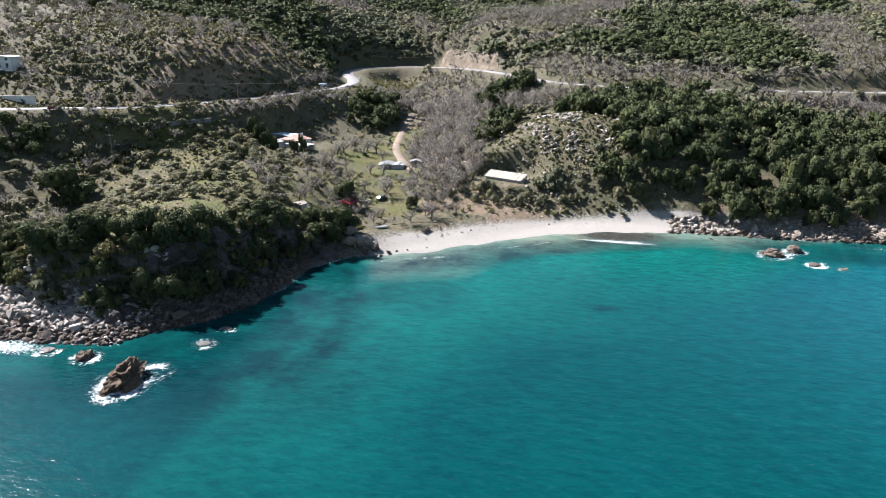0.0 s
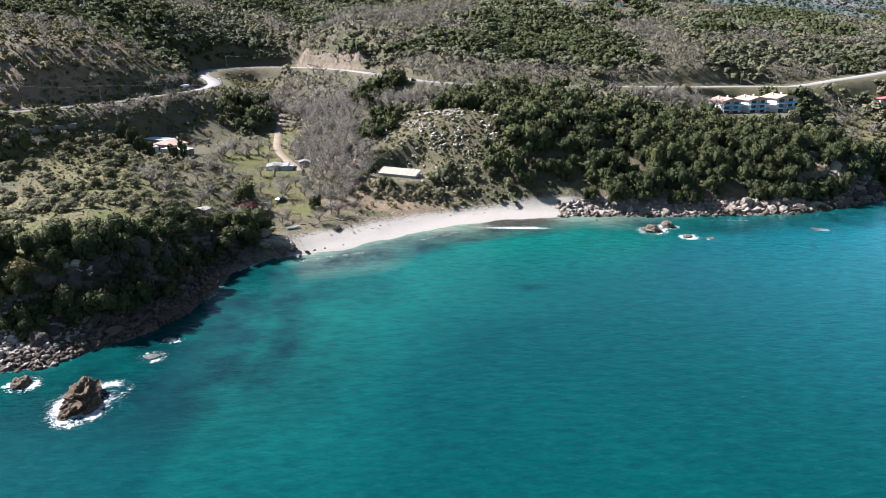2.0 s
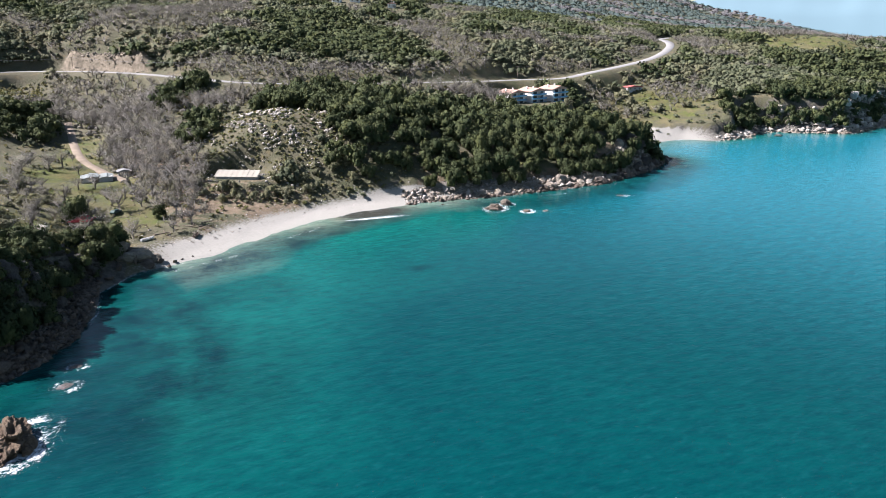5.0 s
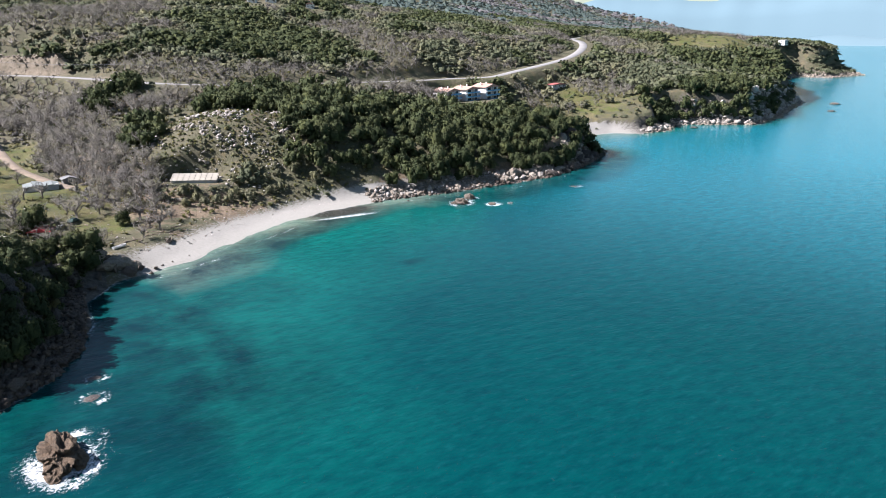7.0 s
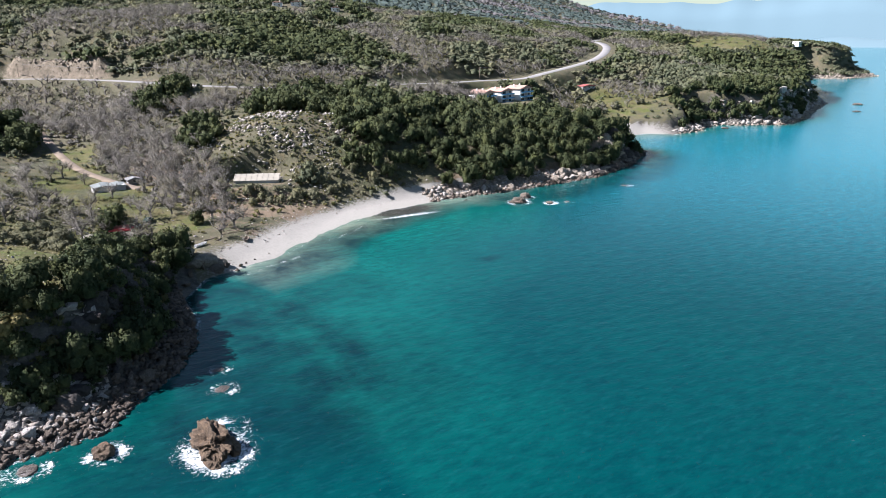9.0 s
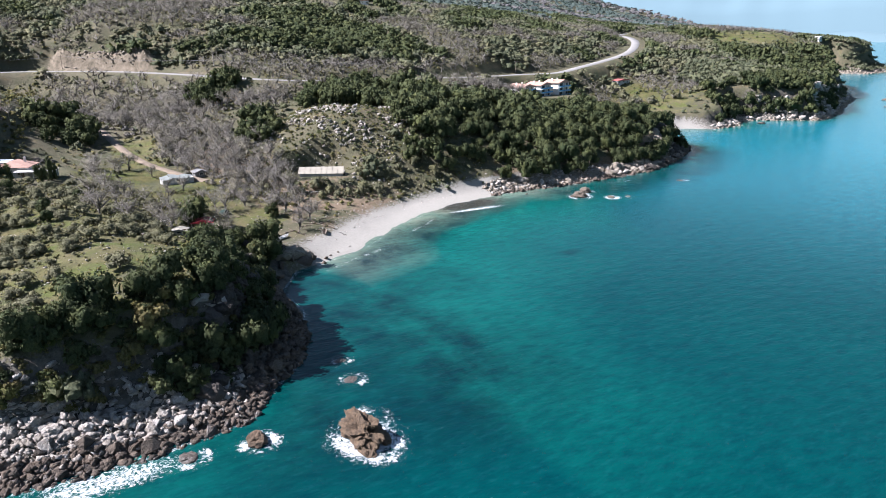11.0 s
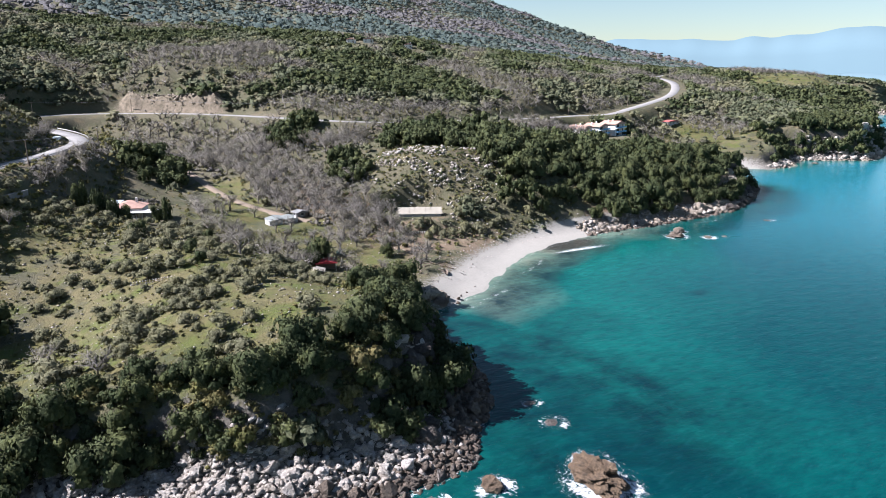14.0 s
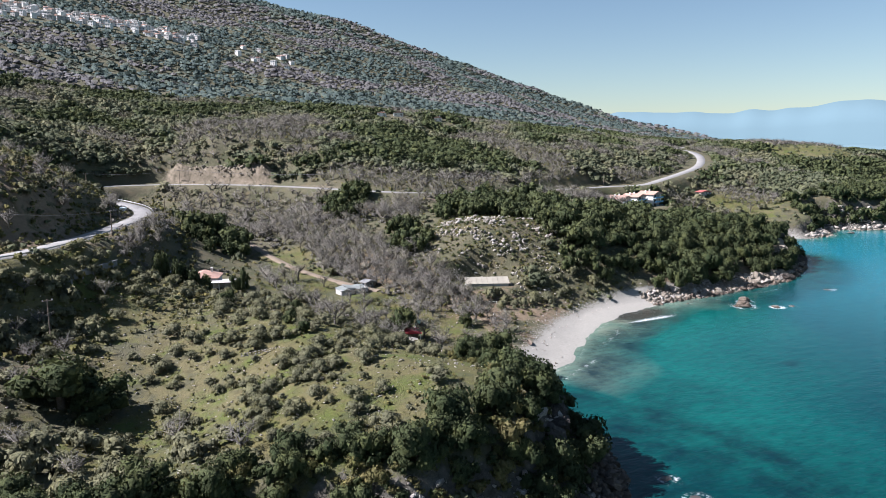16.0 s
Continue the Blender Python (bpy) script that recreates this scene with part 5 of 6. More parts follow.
# rocks that stand in the sea
for i, (x, y, r, top) in enumerate(ISLETS):
    if top < 0.25:
        continue
    bm = crag(i + 1, 5 if i == 0 else 4 if r > 4 else 3, 0.75 if i == 0 else 0.5)
    if r > 4:
        for sx_, sy_, k_, dz in ((0.75, -0.35, 0.55, -0.3), (-0.45, -0.75, 0.5, -0.35)):
            b2 = crag(i + 40 + int(k_ * 20), 4, 0.5)
            bmesh.ops.transform(b2, matrix=Matrix.Translation((sx_, sy_, dz)) @ Matrix.Scale(k_, 4), verts=b2.verts)
            tmp = bpy.data.meshes.new("tmp")
            b2.to_mesh(tmp)
            b2.free()
            bm.from_mesh(tmp)
            bpy.data.meshes.remove(tmp)
    ob = new("sea_rock", mesh_of("sea_rock", bm, ROCK_ISLET if r > 2.7 and x < 0 else ROCK_BROWN if x > 0 else ROCK_WET))
    ob.matrix_world = Matrix.LocRotScale((x, y, top * 0.25 - 0.15), Euler((0, 0, i * 1.3 + 0.15)), ((r * 0.56, r * 1.0, top * 0.74) if i == 0 else (r * 0.72, r * 0.60, top * 1.2)))
    tagged(ob, "jagged brown rock standing in the sea with foam round it" if r > 3.5 else "low wet rock awash in the sea", "sea rock", "rocks in the sea")


def stones(name, label, spots, lo, hi, material, seed, lift=0.2):
    """Many small stones joined in one object."""
    r = np.random.default_rng(seed)
    tpl = []
    for s in range(4):
        bm = bmesh.new()
        for _ in range(8):
            d = r.normal(size=3)
            d /= np.linalg.norm(d)
            bm.verts.new((d[0], d[1] * 0.8, d[2] * 0.7))
        bmesh.ops.convex_hull(bm, input=bm.verts)
        bmesh.ops.delete(bm, geom=[v for v in bm.verts if not v.link_faces], context="VERTS")
        bmesh.ops.triangulate(bm, faces=bm.faces)
        bm.verts.index_update()
        tpl.append((np.array([v.co[:] for v in bm.verts]), np.array([[v.index for v in f.verts] for f in bm.faces])))
        bm.free()
    x, y = spots[:, 0], spots[:, 1]
    z = height(x, y)
    size = r.uniform(0, 1, len(x)) ** 2.5 * (hi - lo) + lo
    V, F, base = [], [], 0
    for i in range(len(x)):
        tv, tfc = tpl[i % 4]
        a = r.uniform(0, 6.28)
        c, s = math.cos(a), math.sin(a)
        an = r.uniform(0.6, 1.35, 3)
        tv = tv * an
        v = np.c_[tv[:, 0] * c - tv[:, 1] * s, tv[:, 0] * s + tv[:, 1] * c, tv[:, 2]] * size[i]
        V.append(v + (x[i], y[i], z[i] + size[i] * lift))
        F.append(tfc + base)
        base += len(tv)
    return tagged(new(name, fast_mesh(name, np.concatenate(V), np.concatenate(F), material)), label, "stones", kind="stuff")


sp = np.array(along_shore(-186, -90, 12500, -1.2, 17.0, 8))
d_ = sp[:, 2] + np.random.default_rng(5).normal(0, 1.6, len(sp))
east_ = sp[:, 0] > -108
# The cliff's shade is put into the colour of these stones.
stones("cliff_foot_stones", "rocks at the cliff foot with the shade put into their dark colour", sp[east_ & (d_ > 4.5)][::2], 0.3, 1.0, ROCK_DARK_SHADE, 11)
stones("headland_stones", "pale broken rocks piled below the headland", sp[(d_ > 4.2) & ~east_ & (d_ < np.where(sp[:, 0] < -120, 14, 10))], 0.22, 1.25, ROCK, 1)
stones("tideline_stones", "brown wet rocks along the tideline of the headland", sp[d_ <= 4.2], 0.25, 1.3, ROCK_BROWN, 2)
stones("awash_stones", "black wet rocks at the water line of the headland", np.array(along_shore(-186, -90, 700, -1.4, 1.2, 28)), 0.3, 1.1, ROCK_WET, 15)
sp = np.array(along_shore(12, 178, 5400, -1.2, 10.5, 9))
lowd = sp[:, 2] + np.random.default_rng(3).normal(0, 1.2, len(sp)) < 0.6
half = np.arange(len(sp)) % 2 == 0
stones("east_shore_stones", "pale rocks along the wooded shore", sp[~lowd & half], 0.2, 1.3, ROCK, 3)
stones("east_ochre_stones", "ochre rocks along the wooded shore", sp[~lowd & ~half], 0.2, 1.6, ROCK_TAN, 23)
stones("east_tide_stones", "brown rocks along the tideline of the wooded shore", sp[lowd], 0.3, 1.3, ROCK_BROWN, 14)
sp = np.array(along_shore(-86, 20, 420, 9.0, 22.0, 10))
stones("beach_stones", "loose stones scattered on the beach", sp, 0.1, 0.45, ROCK, 4)
r_ = np.random.default_rng(12)
kx, ky = r_.normal(-32, 16, 2800), r_.normal(288, 16, 2800)
ok = (lattice(kx, ky, 5, 27) + 0.5 * lattice(kx, ky, 13, 28) > 0.05)
kx, ky = kx[ok], ky[ok]
stones("knoll_stones", "pale limestone outcrops on the scrubby knoll", np.c_[kx, ky], 0.28, 1.35, ROCK, 5, 0.45)
hx, hy = r_.uniform(-215, -100, 2600), r_.uniform(130, 250, 2600)
ok = shore_info(hx, hy)[0] > 16
stones("meadow_stones", "pale stones lying in the headland meadow", np.c_[hx, hy][ok], 0.1, 0.55, ROCK, 6)
cu = r_.uniform(-1, 1, 420)
cv = r_.normal(0, 1, 420)
stones("cutting_rocks", "tan broken rock of the road cutting", np.c_[-116 + cu * 24 + cv * 2.0, 480 - cu * 25 + cv * 2.0], 0.3, 1.4, ROCK_TAN, 13, 0.05)
vx, vy = r_.normal(-72, 10, 420), r_.normal(252, 22, 420)
stones("valley_stones", "stones of the dry stream bed", np.c_[vx, vy], 0.15, 0.7, ROCK, 7)
fx_, fy_ = r_.uniform(243, 620, 26000), r_.uniform(318, 520, 26000)
dd = shore_info(fx_, fy_)[0]
on = (dd > -2) & (dd < np.where(fx_ > 290, 14, 6))
stones("far_shore_stones", "pale rocks along the farther shore", np.c_[fx_, fy_][on & (dd > 2)], 0.6, 3.0, ROCK, 8)
stones("far_tide_stones", "ochre rocks at the water line of the farther shore", np.c_[fx_, fy_][on & (dd <= 2)], 0.6, 2.4, ROCK_TAN, 18)
fx_, fy_ = r_.uniform(860, 1070, 7000), r_.uniform(640, 780, 7000)
dd = shore_info(fx_, fy_)[0]
stones("headland_end_stones", "pinkish rocks along the far headland", np.c_[fx_, fy_][(dd > -3) & (dd < 12)], 1.0, 3.6, ROCK_TAN, 19)
for i in range(150):
    x, y = r_.uniform(296, 540), r_.uniform(322, 440)
    if -1 < shore_info(np.array([x]), np.array([y]))[0][0] < 15:
        lay_rock(ROCKS_PALE if i % 3 else ROCKS_TAN, x, y, r_.uniform(2.0, 4.6), "large pale block on the farther rocky shore", "blocks on the farther shore", 0.35, "rock_block")

# ---- things ----
def part(name, bm, material, parent, label=""):
    me = bm if isinstance(bm, bpy.types.Mesh) else mesh_of(name, bm, material)
    ob = new(name, me)
    ob.parent = parent
    return tagged(ob, label)


def box_bm(x0, y0, z0, x1, y1, z1, bevel=0.0):
    bm = bmesh.new()
    bmesh.ops.create_cube(bm, size=1.0)
    for v in bm.verts:
        v.co = Vector((x0 + (v.co.x + 0.5) * (x1 - x0), y0 + (v.co.y + 0.5) * (y1 - y0), z0 + (v.co.z + 0.5) * (z1 - z0)))
    if bevel:
        bmesh.ops.bevel(bm, geom=list(bm.edges), offset=bevel, segments=1, affect="EDGES")
    return bm


def thing(name, x, y, z, rot, label, category, group=""):
    ob = new(name)
    ob.empty_display_size = 0.3
    ob.matrix_world = pose(x, y, z, 0, 0, rot)
    return tagged(ob, label, category, group)


def prism_bm(w, d, base, rise, over=0.5, thick=0.22, hip=0.0):
    """A pitched roof with its ridge along y; hip draws the ridge's ends in."""
    bm = bmesh.new()
    a, b = w / 2 + over, d / 2 + over
    eave = base - over * rise / (w / 2)
    lo = [bm.verts.new((sx_ * a, sy_ * b, eave)) for sx_, sy_ in ((-1, -1), (1, -1), (1, 1), (-1, 1))]
    lo2 = [bm.verts.new((v.co.x, v.co.y, eave - thick)) for v in lo]
    r0, r1_ = bm.verts.new((0, -b + hip, base + rise)), bm.verts.new((0, b - hip, base + rise))
    for f in ((lo[0], lo[3], r1_, r0), (lo[1], r0, r1_, lo[2]), (lo[0], r0, lo[1]), (lo[2], r1_, lo[3]), tuple(reversed(lo2))):
        bm.faces.new(f)
    for i in range(4):
        j = (i + 1) % 4
        bm.faces.new((lo[i], lo[j], lo2[j], lo2[i]))
    bmesh.ops.recalc_face_normals(bm, faces=bm.faces)
    return bm


def window(parent, x, y, z, w, h, side, shutter=None):
    """A framed window on a wall; side: 's', 'n', 'e' or 'w' of the house."""
    def slab(o0, o1, u0, u1, z0, z1):
        if side in "sn":
            s = -1 if side == "s" else 1
            return box_bm(x + u0, min(y + s * o0, y + s * o1), z0, x + u1, max(y + s * o0, y + s * o1), z1)
        s = 1 if side == "e" else -1
        return box_bm(min(x + s * o0, x + s * o1), y + u0, z0, max(x + s * o0, x + s * o1), y + u1, z1)
    frame_ = part("window", slab(-0.02, 0.06, -w / 2 - 0.1, w / 2 + 0.1, z - 0.1, z + h + 0.1), shutter or WHITEWALL, parent)
    part("pane", slab(0.05, 0.075, -w / 2, w / 2, z, z + h), DARKGLASS, frame_)


def house(name, x, y, rot, w, d, h, rise, label, category="house", roof=ROOFTILE, wall=WHITEWALL, hip=0.0, wins=2, floors=1, group="", z=None, chimney=True):
    t = thing(name, x, y, z_at(x, y) - 0.1 if z is None else z, rot, label, category, group)
    part("wall", box_bm(-w / 2, -d / 2, -1.5, w / 2, d / 2, h), wall, t)
    rf = part("roof", prism_bm(w, d, h, rise, 0.5, 0.2, hip), roof, t)
    if chimney:
        part("chimney", box_bm(w * 0.2, d * 0.15, h + rise * 0.3, w * 0.2 + 0.7, d * 0.15 + 0.7, h + rise + 0.8), wall, rf)
    fh = h / floors
    for f in range(floors):
        for i in range(wins):
            u = -w / 2 + w * (i + 0.5) / wins
            window(t, u, -d / 2, f * fh + 0.9, min(1.3, w / wins * 0.5), fh * 0.45, "s")
        window(t, -w / 2, 0, f * fh + 0.9, 1.2, fh * 0.42, "w")
    part("door", box_bm(w * 0.28, -d / 2 - 0.06, 0, w * 0.28 + 1.0, -d / 2 + 0.02, 2.05), WOOD, t)
    return t


# the guest house of three blocks
def guest_block(x, y, rot, w, d, h, rise, z):
    t = thing("guest_house_block", x, y, z, rot, "white guest house block with balconies and a low terracotta roof", "building", "guest house blocks")
    part("wall", box_bm(-w / 2, -d / 2, -3, w / 2, d / 2, h), WHITEWALL, t)
    rf = part("roof", prism_bm(w, d, h, rise, 0.9, 0.25), ROOFTILE, t)
    for cx in (-w * 0.28, w * 0.2):
        part("chimney", box_bm(cx, d * 0.1, h + rise * 0.3, cx + 0.8, d * 0.1 + 0.8, h + rise + 0.7), WHITEWALL, rf)
    for f in range(3):
        z0 = f * h / 3
        for u in (-w * 0.24, w * 0.24):
            # Window frames and parapets carry the front's shade as blue.
            window(t, u, -d / 2, z0 + 0.25, w * 0.26, 2.0, "s", BLUESHADE)
        bal = part("balcony", box_bm(-w / 2 - 0.1, -d / 2 - 1.7, z0 - 0.22, w / 2 + 0.1, -d / 2, z0 - 0.02), WHITEWALL, t)
        part("parapet", box_bm(-w / 2 - 0.1, -d / 2 - 1.75, z0 - 0.02, w / 2 + 0.1, -d / 2 - 1.6, z0 + 0.85), BLUESHADE, bal, "white parapet with the front's shade put in as blue")
        part("partition", box_bm(-0.12, -d / 2 - 1.6, z0 - 0.02, 0.12, -d / 2, z0 + h / 3 - 0.25), WHITEWALL, bal)
    for f in range(3):
        window(t, w / 2, -1.5, f * h / 3 + 0.9, 1.2, 1.2, "e")
    return t


guest_block(124, 388, 24, 13.5, 11, 7.6, 1.6, 20.6)
guest_block(140, 391.5, 24, 13.5, 11, 7.9, 1.6, 20.8)
guest_block(157, 395, 24, 14, 11, 8.6, 1.7, 20.9)

# the long shed behind the beach
shed = thing("long_shed", -50, 261.5, 8.6, -22, "low shed with a long pale sheet roof under the knoll", "shed")
part("wall", box_bm(-8.3, -2.3, -1.5, 8.3, 1.8, 1.5), GREYWALL, shed)
bm = bmesh.new()
q = [(-8.7, -2.8, 1.5), (8.7, -2.8, 1.5), (8.7, 2.2, 3.3), (-8.7, 2.2, 3.3)]
top = [bm.verts.new(p_) for p_ in q]
low = [bm.verts.new((a_, b_, c_ - 0.12)) for a_, b_, c_ in q]
bm.faces.new(top), bm.faces.new(list(reversed(low)))
for i in range(4):
    bm.faces.new((top[i], low[i], low[(i + 1) % 4], top[(i + 1) % 4]))
bmesh.ops.recalc_face_normals(bm, faces=bm.faces)
roof_ = part("roof", bm, SHEETWHITE, shed)
for i in range(9):
    u = -8.4 + i * 2.1
    b_ = bmesh.new()
    bmesh.ops.create_cube(b_, size=1)
    for v in b_.verts:
        yy = v.co.y * 5.0 - 0.3
        v.co = Vector((u + v.co.x * 0.09, yy, 2.42 + (yy + 0.3) * 1.8 / 5.0 + v.co.z * 0.14))
    part("seam", b_, SHEETWHITE, roof_)
for u in (-8.2, 0, 8.2):
    part("post", box_bm(u - 0.1, 2.05, -1.5, u + 0.1, 2.25, 3.2), WOOD, shed)

# the farm buildings in the valley
house("farm_house", -153, 283, -18, 11, 8.5, 3.6, 1.7, "low farm house with a faded red tile roof", hip=2.5, z=14.6)
t = thing("farm_store", -163, 290, 15.6, -18, "long farm store with a flat pale sheet roof", "store")
part("wall", box_bm(-8, -3, -2, 8, 3, 3.2), GREYWALL, t)
part("roof", box_bm(-8.5, -3.5, 3.2, 8.5, 3.5, 3.45, 0.04), BLUETIN, t)
for u in (-5, 0, 5):
    window(t, u, -3, 1.0, 1.2, 1.1, "s")
t = thing("veranda", -146.5, 275, 14.3, -18, "open veranda with a flat roof on white posts", "veranda")
part("floor_slab", box_bm(-6, -3, -1.5, 6, 3, 0.15), GREYWALL, t)
part("roof", box_bm(-6.3, -3.3, 2.7, 6.3, 3.3, 2.9, 0.03), GREYWALL, t)
for i in range(7):
    u = -5.8 + i * 11.6 / 6
    part("post", box_bm(u - 0.09, -2.95, 0.15, u + 0.09, -2.77, 2.7), WHITEWALL, t)
part("railing", box_bm(-5.8, -2.9, 0.9, 5.8, -2.82, 1.0), WHITEWALL, t)
part("back_wall", box_bm(-6, 2.7, 0.15, 6, 2.9, 2.7), WHITEWALL, t)
house("farm_shed", -160, 279, -30, 5, 4, 2.4, 0.8, "small white farm shed with a grey roof", "shed", GREYWALL, WHITEWALL, wins=1, z=15.0, chimney=False)
t = thing("awning_hut", -100.5, 221.5, z_at(-100.5, 221.5) - 0.1, -14, "beach hut with a bright red sheet roof", "hut")
part("wall", box_bm(-2.6, -1.0, -1, 2.6, 2.2, 2.1), WOOD, t)
part("roof", prism_bm(6.4, 5.6, 2.15, 0.9, 0.2, 0.08), REDPAINT, t)
for u in (-2.9, 2.9):
    part("post", box_bm(u - 0.07, -2.7, -1, u + 0.07, -2.56, 2.1), WHITEWALL, t)
house("white_hut", -109, 201.5, -20, 3.6, 2.8, 1.7, 0.4, "small hut with a pale flat roof among bushes", "hut", SHEETWHITE, GREYWALL, wins=1, chimney=False)
# the patched hut by the track
t = thing("patched_hut", -102, 272, 8.9, 8, "tumbledown hut roofed with pale sheets and tarpaulin", "hut")
part("wall", box_bm(-5.5, -2.4, -1, 5.5, 2.4, 2.0), GREYWALL, t)
for i, (u, v_, wd_, zz, tl) in enumerate(((-4.2, 0, 3.0, 2.25, 0.2), (-1.0, 0.4, 3.2, 2.55, -0.15), (2.2, -0.2, 3.0, 2.3, 0.12), (4.8, 0.3, 2.2, 2.05, -0.2))):
    b_ = bmesh.new()
    bmesh.ops.create_cube(b_, size=1)
    for v in b_.verts:
        v.co = Vector((u + v.co.x * wd_, v_ + v.co.y * 5.4, zz + v.co.x * tl * wd_ + v.co.y * 0.5 + v.co.z * 0.08))
    part("roof_sheet", b_, GREYSHEET, t)
part("door", box_bm(-0.5, -2.46, 0, 0.5, -2.38, 1.9), WOOD, t)
house("stone_hut", -93, 279, 12, 4.5, 3.6, 2.2, 0.7, "small stone hut beside the dirt track", "hut", DARKWALL, DARKWALL, wins=1, chimney=False)

# houses on the slopes
for x, y, rot, w, d in ((67, 674, -30, 10, 8), (85, 675, -20, 12, 8), (124, 700, -35, 13, 9), (113, 642, -25, 9, 7)):
    house("hill_house", x, y, rot, w * 0.8, d * 0.8, 3.6, 1.2, "white hillside house with a terracotta roof", floors=2, group="houses on the hill")
house("slope_house", 233, 418, 14, 15, 5, 2.6, 0.9, "low house with a dull red roof above the cove", z=None, wins=3, wall=GREYWALL, roof=REDTILE, chimney=False)
house("far_villa", 888, 729, 20, 18, 10, 6, 0.6, "pale villa on the far headland", roof=WHITEWALL, floors=2, wins=5, chimney=False)
rv = np.random.default_rng(9)
tints = [WHITEWALL, GREYWALL, WHITEWALL]
vm = {}
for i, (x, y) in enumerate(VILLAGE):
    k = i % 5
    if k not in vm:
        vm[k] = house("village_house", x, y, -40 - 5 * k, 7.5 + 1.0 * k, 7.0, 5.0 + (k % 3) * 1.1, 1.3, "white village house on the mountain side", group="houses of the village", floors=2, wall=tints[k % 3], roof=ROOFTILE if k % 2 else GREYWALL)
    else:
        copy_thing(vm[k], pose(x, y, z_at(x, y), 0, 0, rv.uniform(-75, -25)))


# poles, wires, rail, walls
def utility_pole(x, y, h, rot, arms=2, z=None):
    t = thing("utility_pole", x, y, z_at(x, y) - 0.3 if z is None else z, rot, "wooden power pole with crossarms", "pole", "power poles")
    bm = bmesh.new()
    bmesh.ops.create_cone(bm, cap_ends=True, segments=8, radius1=0.20, radius2=0.13, depth=h, matrix=Matrix.Translation((0, 0, h / 2)))
    part("post", bm, WOOD, t)
    for k in range(arms):
        arm = part("crossarm", box_bm(-1.2, -0.08, h - 0.5 - k * 1.1, 1.2, 0.08, h - 0.34 - k * 1.1), WOOD, t)
        for u in (-1.05, 0.0, 1.05):
            b_ = bmesh.new()
            bmesh.ops.create_cone(b_, cap_ends=True, segments=6, radius1=0.09, radius2=0.06, depth=0.3, matrix=Matrix.Translation((u, 0, h - 0.2 - k * 1.1)))
            part("insulator", b_, WHITEWALL, arm)
    return (x, y, t.matrix_world.translation.z + h - 0.1)


def wire_span(a, b, off, sag=1.4):
    n = 14
    dx, dy = b[0] - a[0], b[1] - a[1]
    ln = math.hypot(dx, dy)
    ox, oy = -dy / ln * off, dx / ln * off
    pts = [(a[0] + dx * s + ox, a[1] + dy * s + oy, a[2] + (b[2] - a[2]) * s - sag * 4 * s * (1 - s)) for s in np.linspace(0, 1, n)]
    V, F = [], []
    for i, p_ in enumerate(pts):
        for k in range(3):
            an = k * 2.094
            V.append((p_[0] + ox / max(abs(off), 0.1) * 0.03 * math.cos(an), p_[1] + oy / max(abs(off), 0.1) * 0.03 * math.cos(an), p_[2] + 0.035 * math.sin(an)))
        if i:
            for k in range(3):
                F.append((3 * i - 3 + k, 3 * i - 3 + (k + 1) % 3, 3 * i + (k + 1) % 3, 3 * i + k))
    ob = new("power_wire", fast_mesh("power_wire", np.array(V), np.array(F), WIRE))
    return tagged(ob, "thin dark power wire sagging between poles", "wire", "power wires")


p1 = utility_pole(-300, 226, 12, 70)
p2 = utility_pole(-236, 246, 12, 60)
p3 = utility_pole(-213, 246, 13, 40)
p4 = utility_pole(-196, 216, 11, 20, 1)
p5 = utility_pole(-181, 283, 9, 75, 1)
p6 = utility_pole(-160, 346, 9, 90, 1)
p7 = utility_pole(-192, 478, 9, 10, 1)
p8 = utility_pole(-140, 494, 9, 10, 1)
p9 = utility_pole(-60, 400, 9, 40, 1)
p10 = utility_pole(20, 392, 9, 10, 1)
p11 = utility_pole(150, 436, 9, 10, 1)
p12 = utility_pole(214, 446, 9, 10, 1)
p13 = utility_pole(135, 266, 8, 10, 1)
for a, b, offs in ((p1, p2, (-1, 0, 1)), (p2, p3, (-1, 0, 1)), (p3, p5, (-1, 1)), (p5, p6, (-1, 1)), (p7, p8, (-1, 1)), (p8, p9, (-1, 1)), (p9, p10, (-1, 1)), (p11, p12, (-1, 1))):
    for o_ in offs:
        wire_span(a, b, o_)

rail = thing("guard_rail", 0, 0, 0, 0, "galvanised steel guard rail along the outer edge of the bend", "guard rail")
seg = road_line[(road_line[:, 1] > 232) & (road_line[:, 1] < 420) & (road_line[:, 0] < -150)]
tn = np.gradient(seg[:, :2], axis=0)
tn /= np.linalg.norm(tn, axis=1)[:, None]
edge = np.c_[seg[:, :2] + np.c_[tn[:, 1], -tn[:, 0]] * 4.1, seg[:, 2] + 0.15]
V = np.concatenate([edge + (0, 0, 0.45), edge + (0, 0, 0.80), edge + (0, 0, 0.80) + np.c_[tn[:, 1], -tn[:, 0], tn[:, 0] * 0] * 0.08, edge + (0, 0, 0.45) + np.c_[tn[:, 1], -tn[:, 0], tn[:, 0] * 0] * 0.08])
n_ = len(edge)
F = np.array([(k * n_ + i, k * n_ + i + 1, ((k + 1) % 4) * n_ + i + 1, ((k + 1) % 4) * n_ + i) for k in range(4) for i in range(n_ - 1)])
part("rail", fast_mesh("rail", V, F, STEEL), STEEL, rail)
post_me = mesh_of("post", box_bm(-0.07, -0.07, -0.5, 0.07, 0.07, 0.75), STEEL)
for p_ in edge[::1]:
    o_ = part("post", post_me, STEEL, rail)
    o_.location = p_
wall_ = thing("retaining_wall", -257, 233, 34.5, 8, "whitewashed roadside retaining wall", "wall")
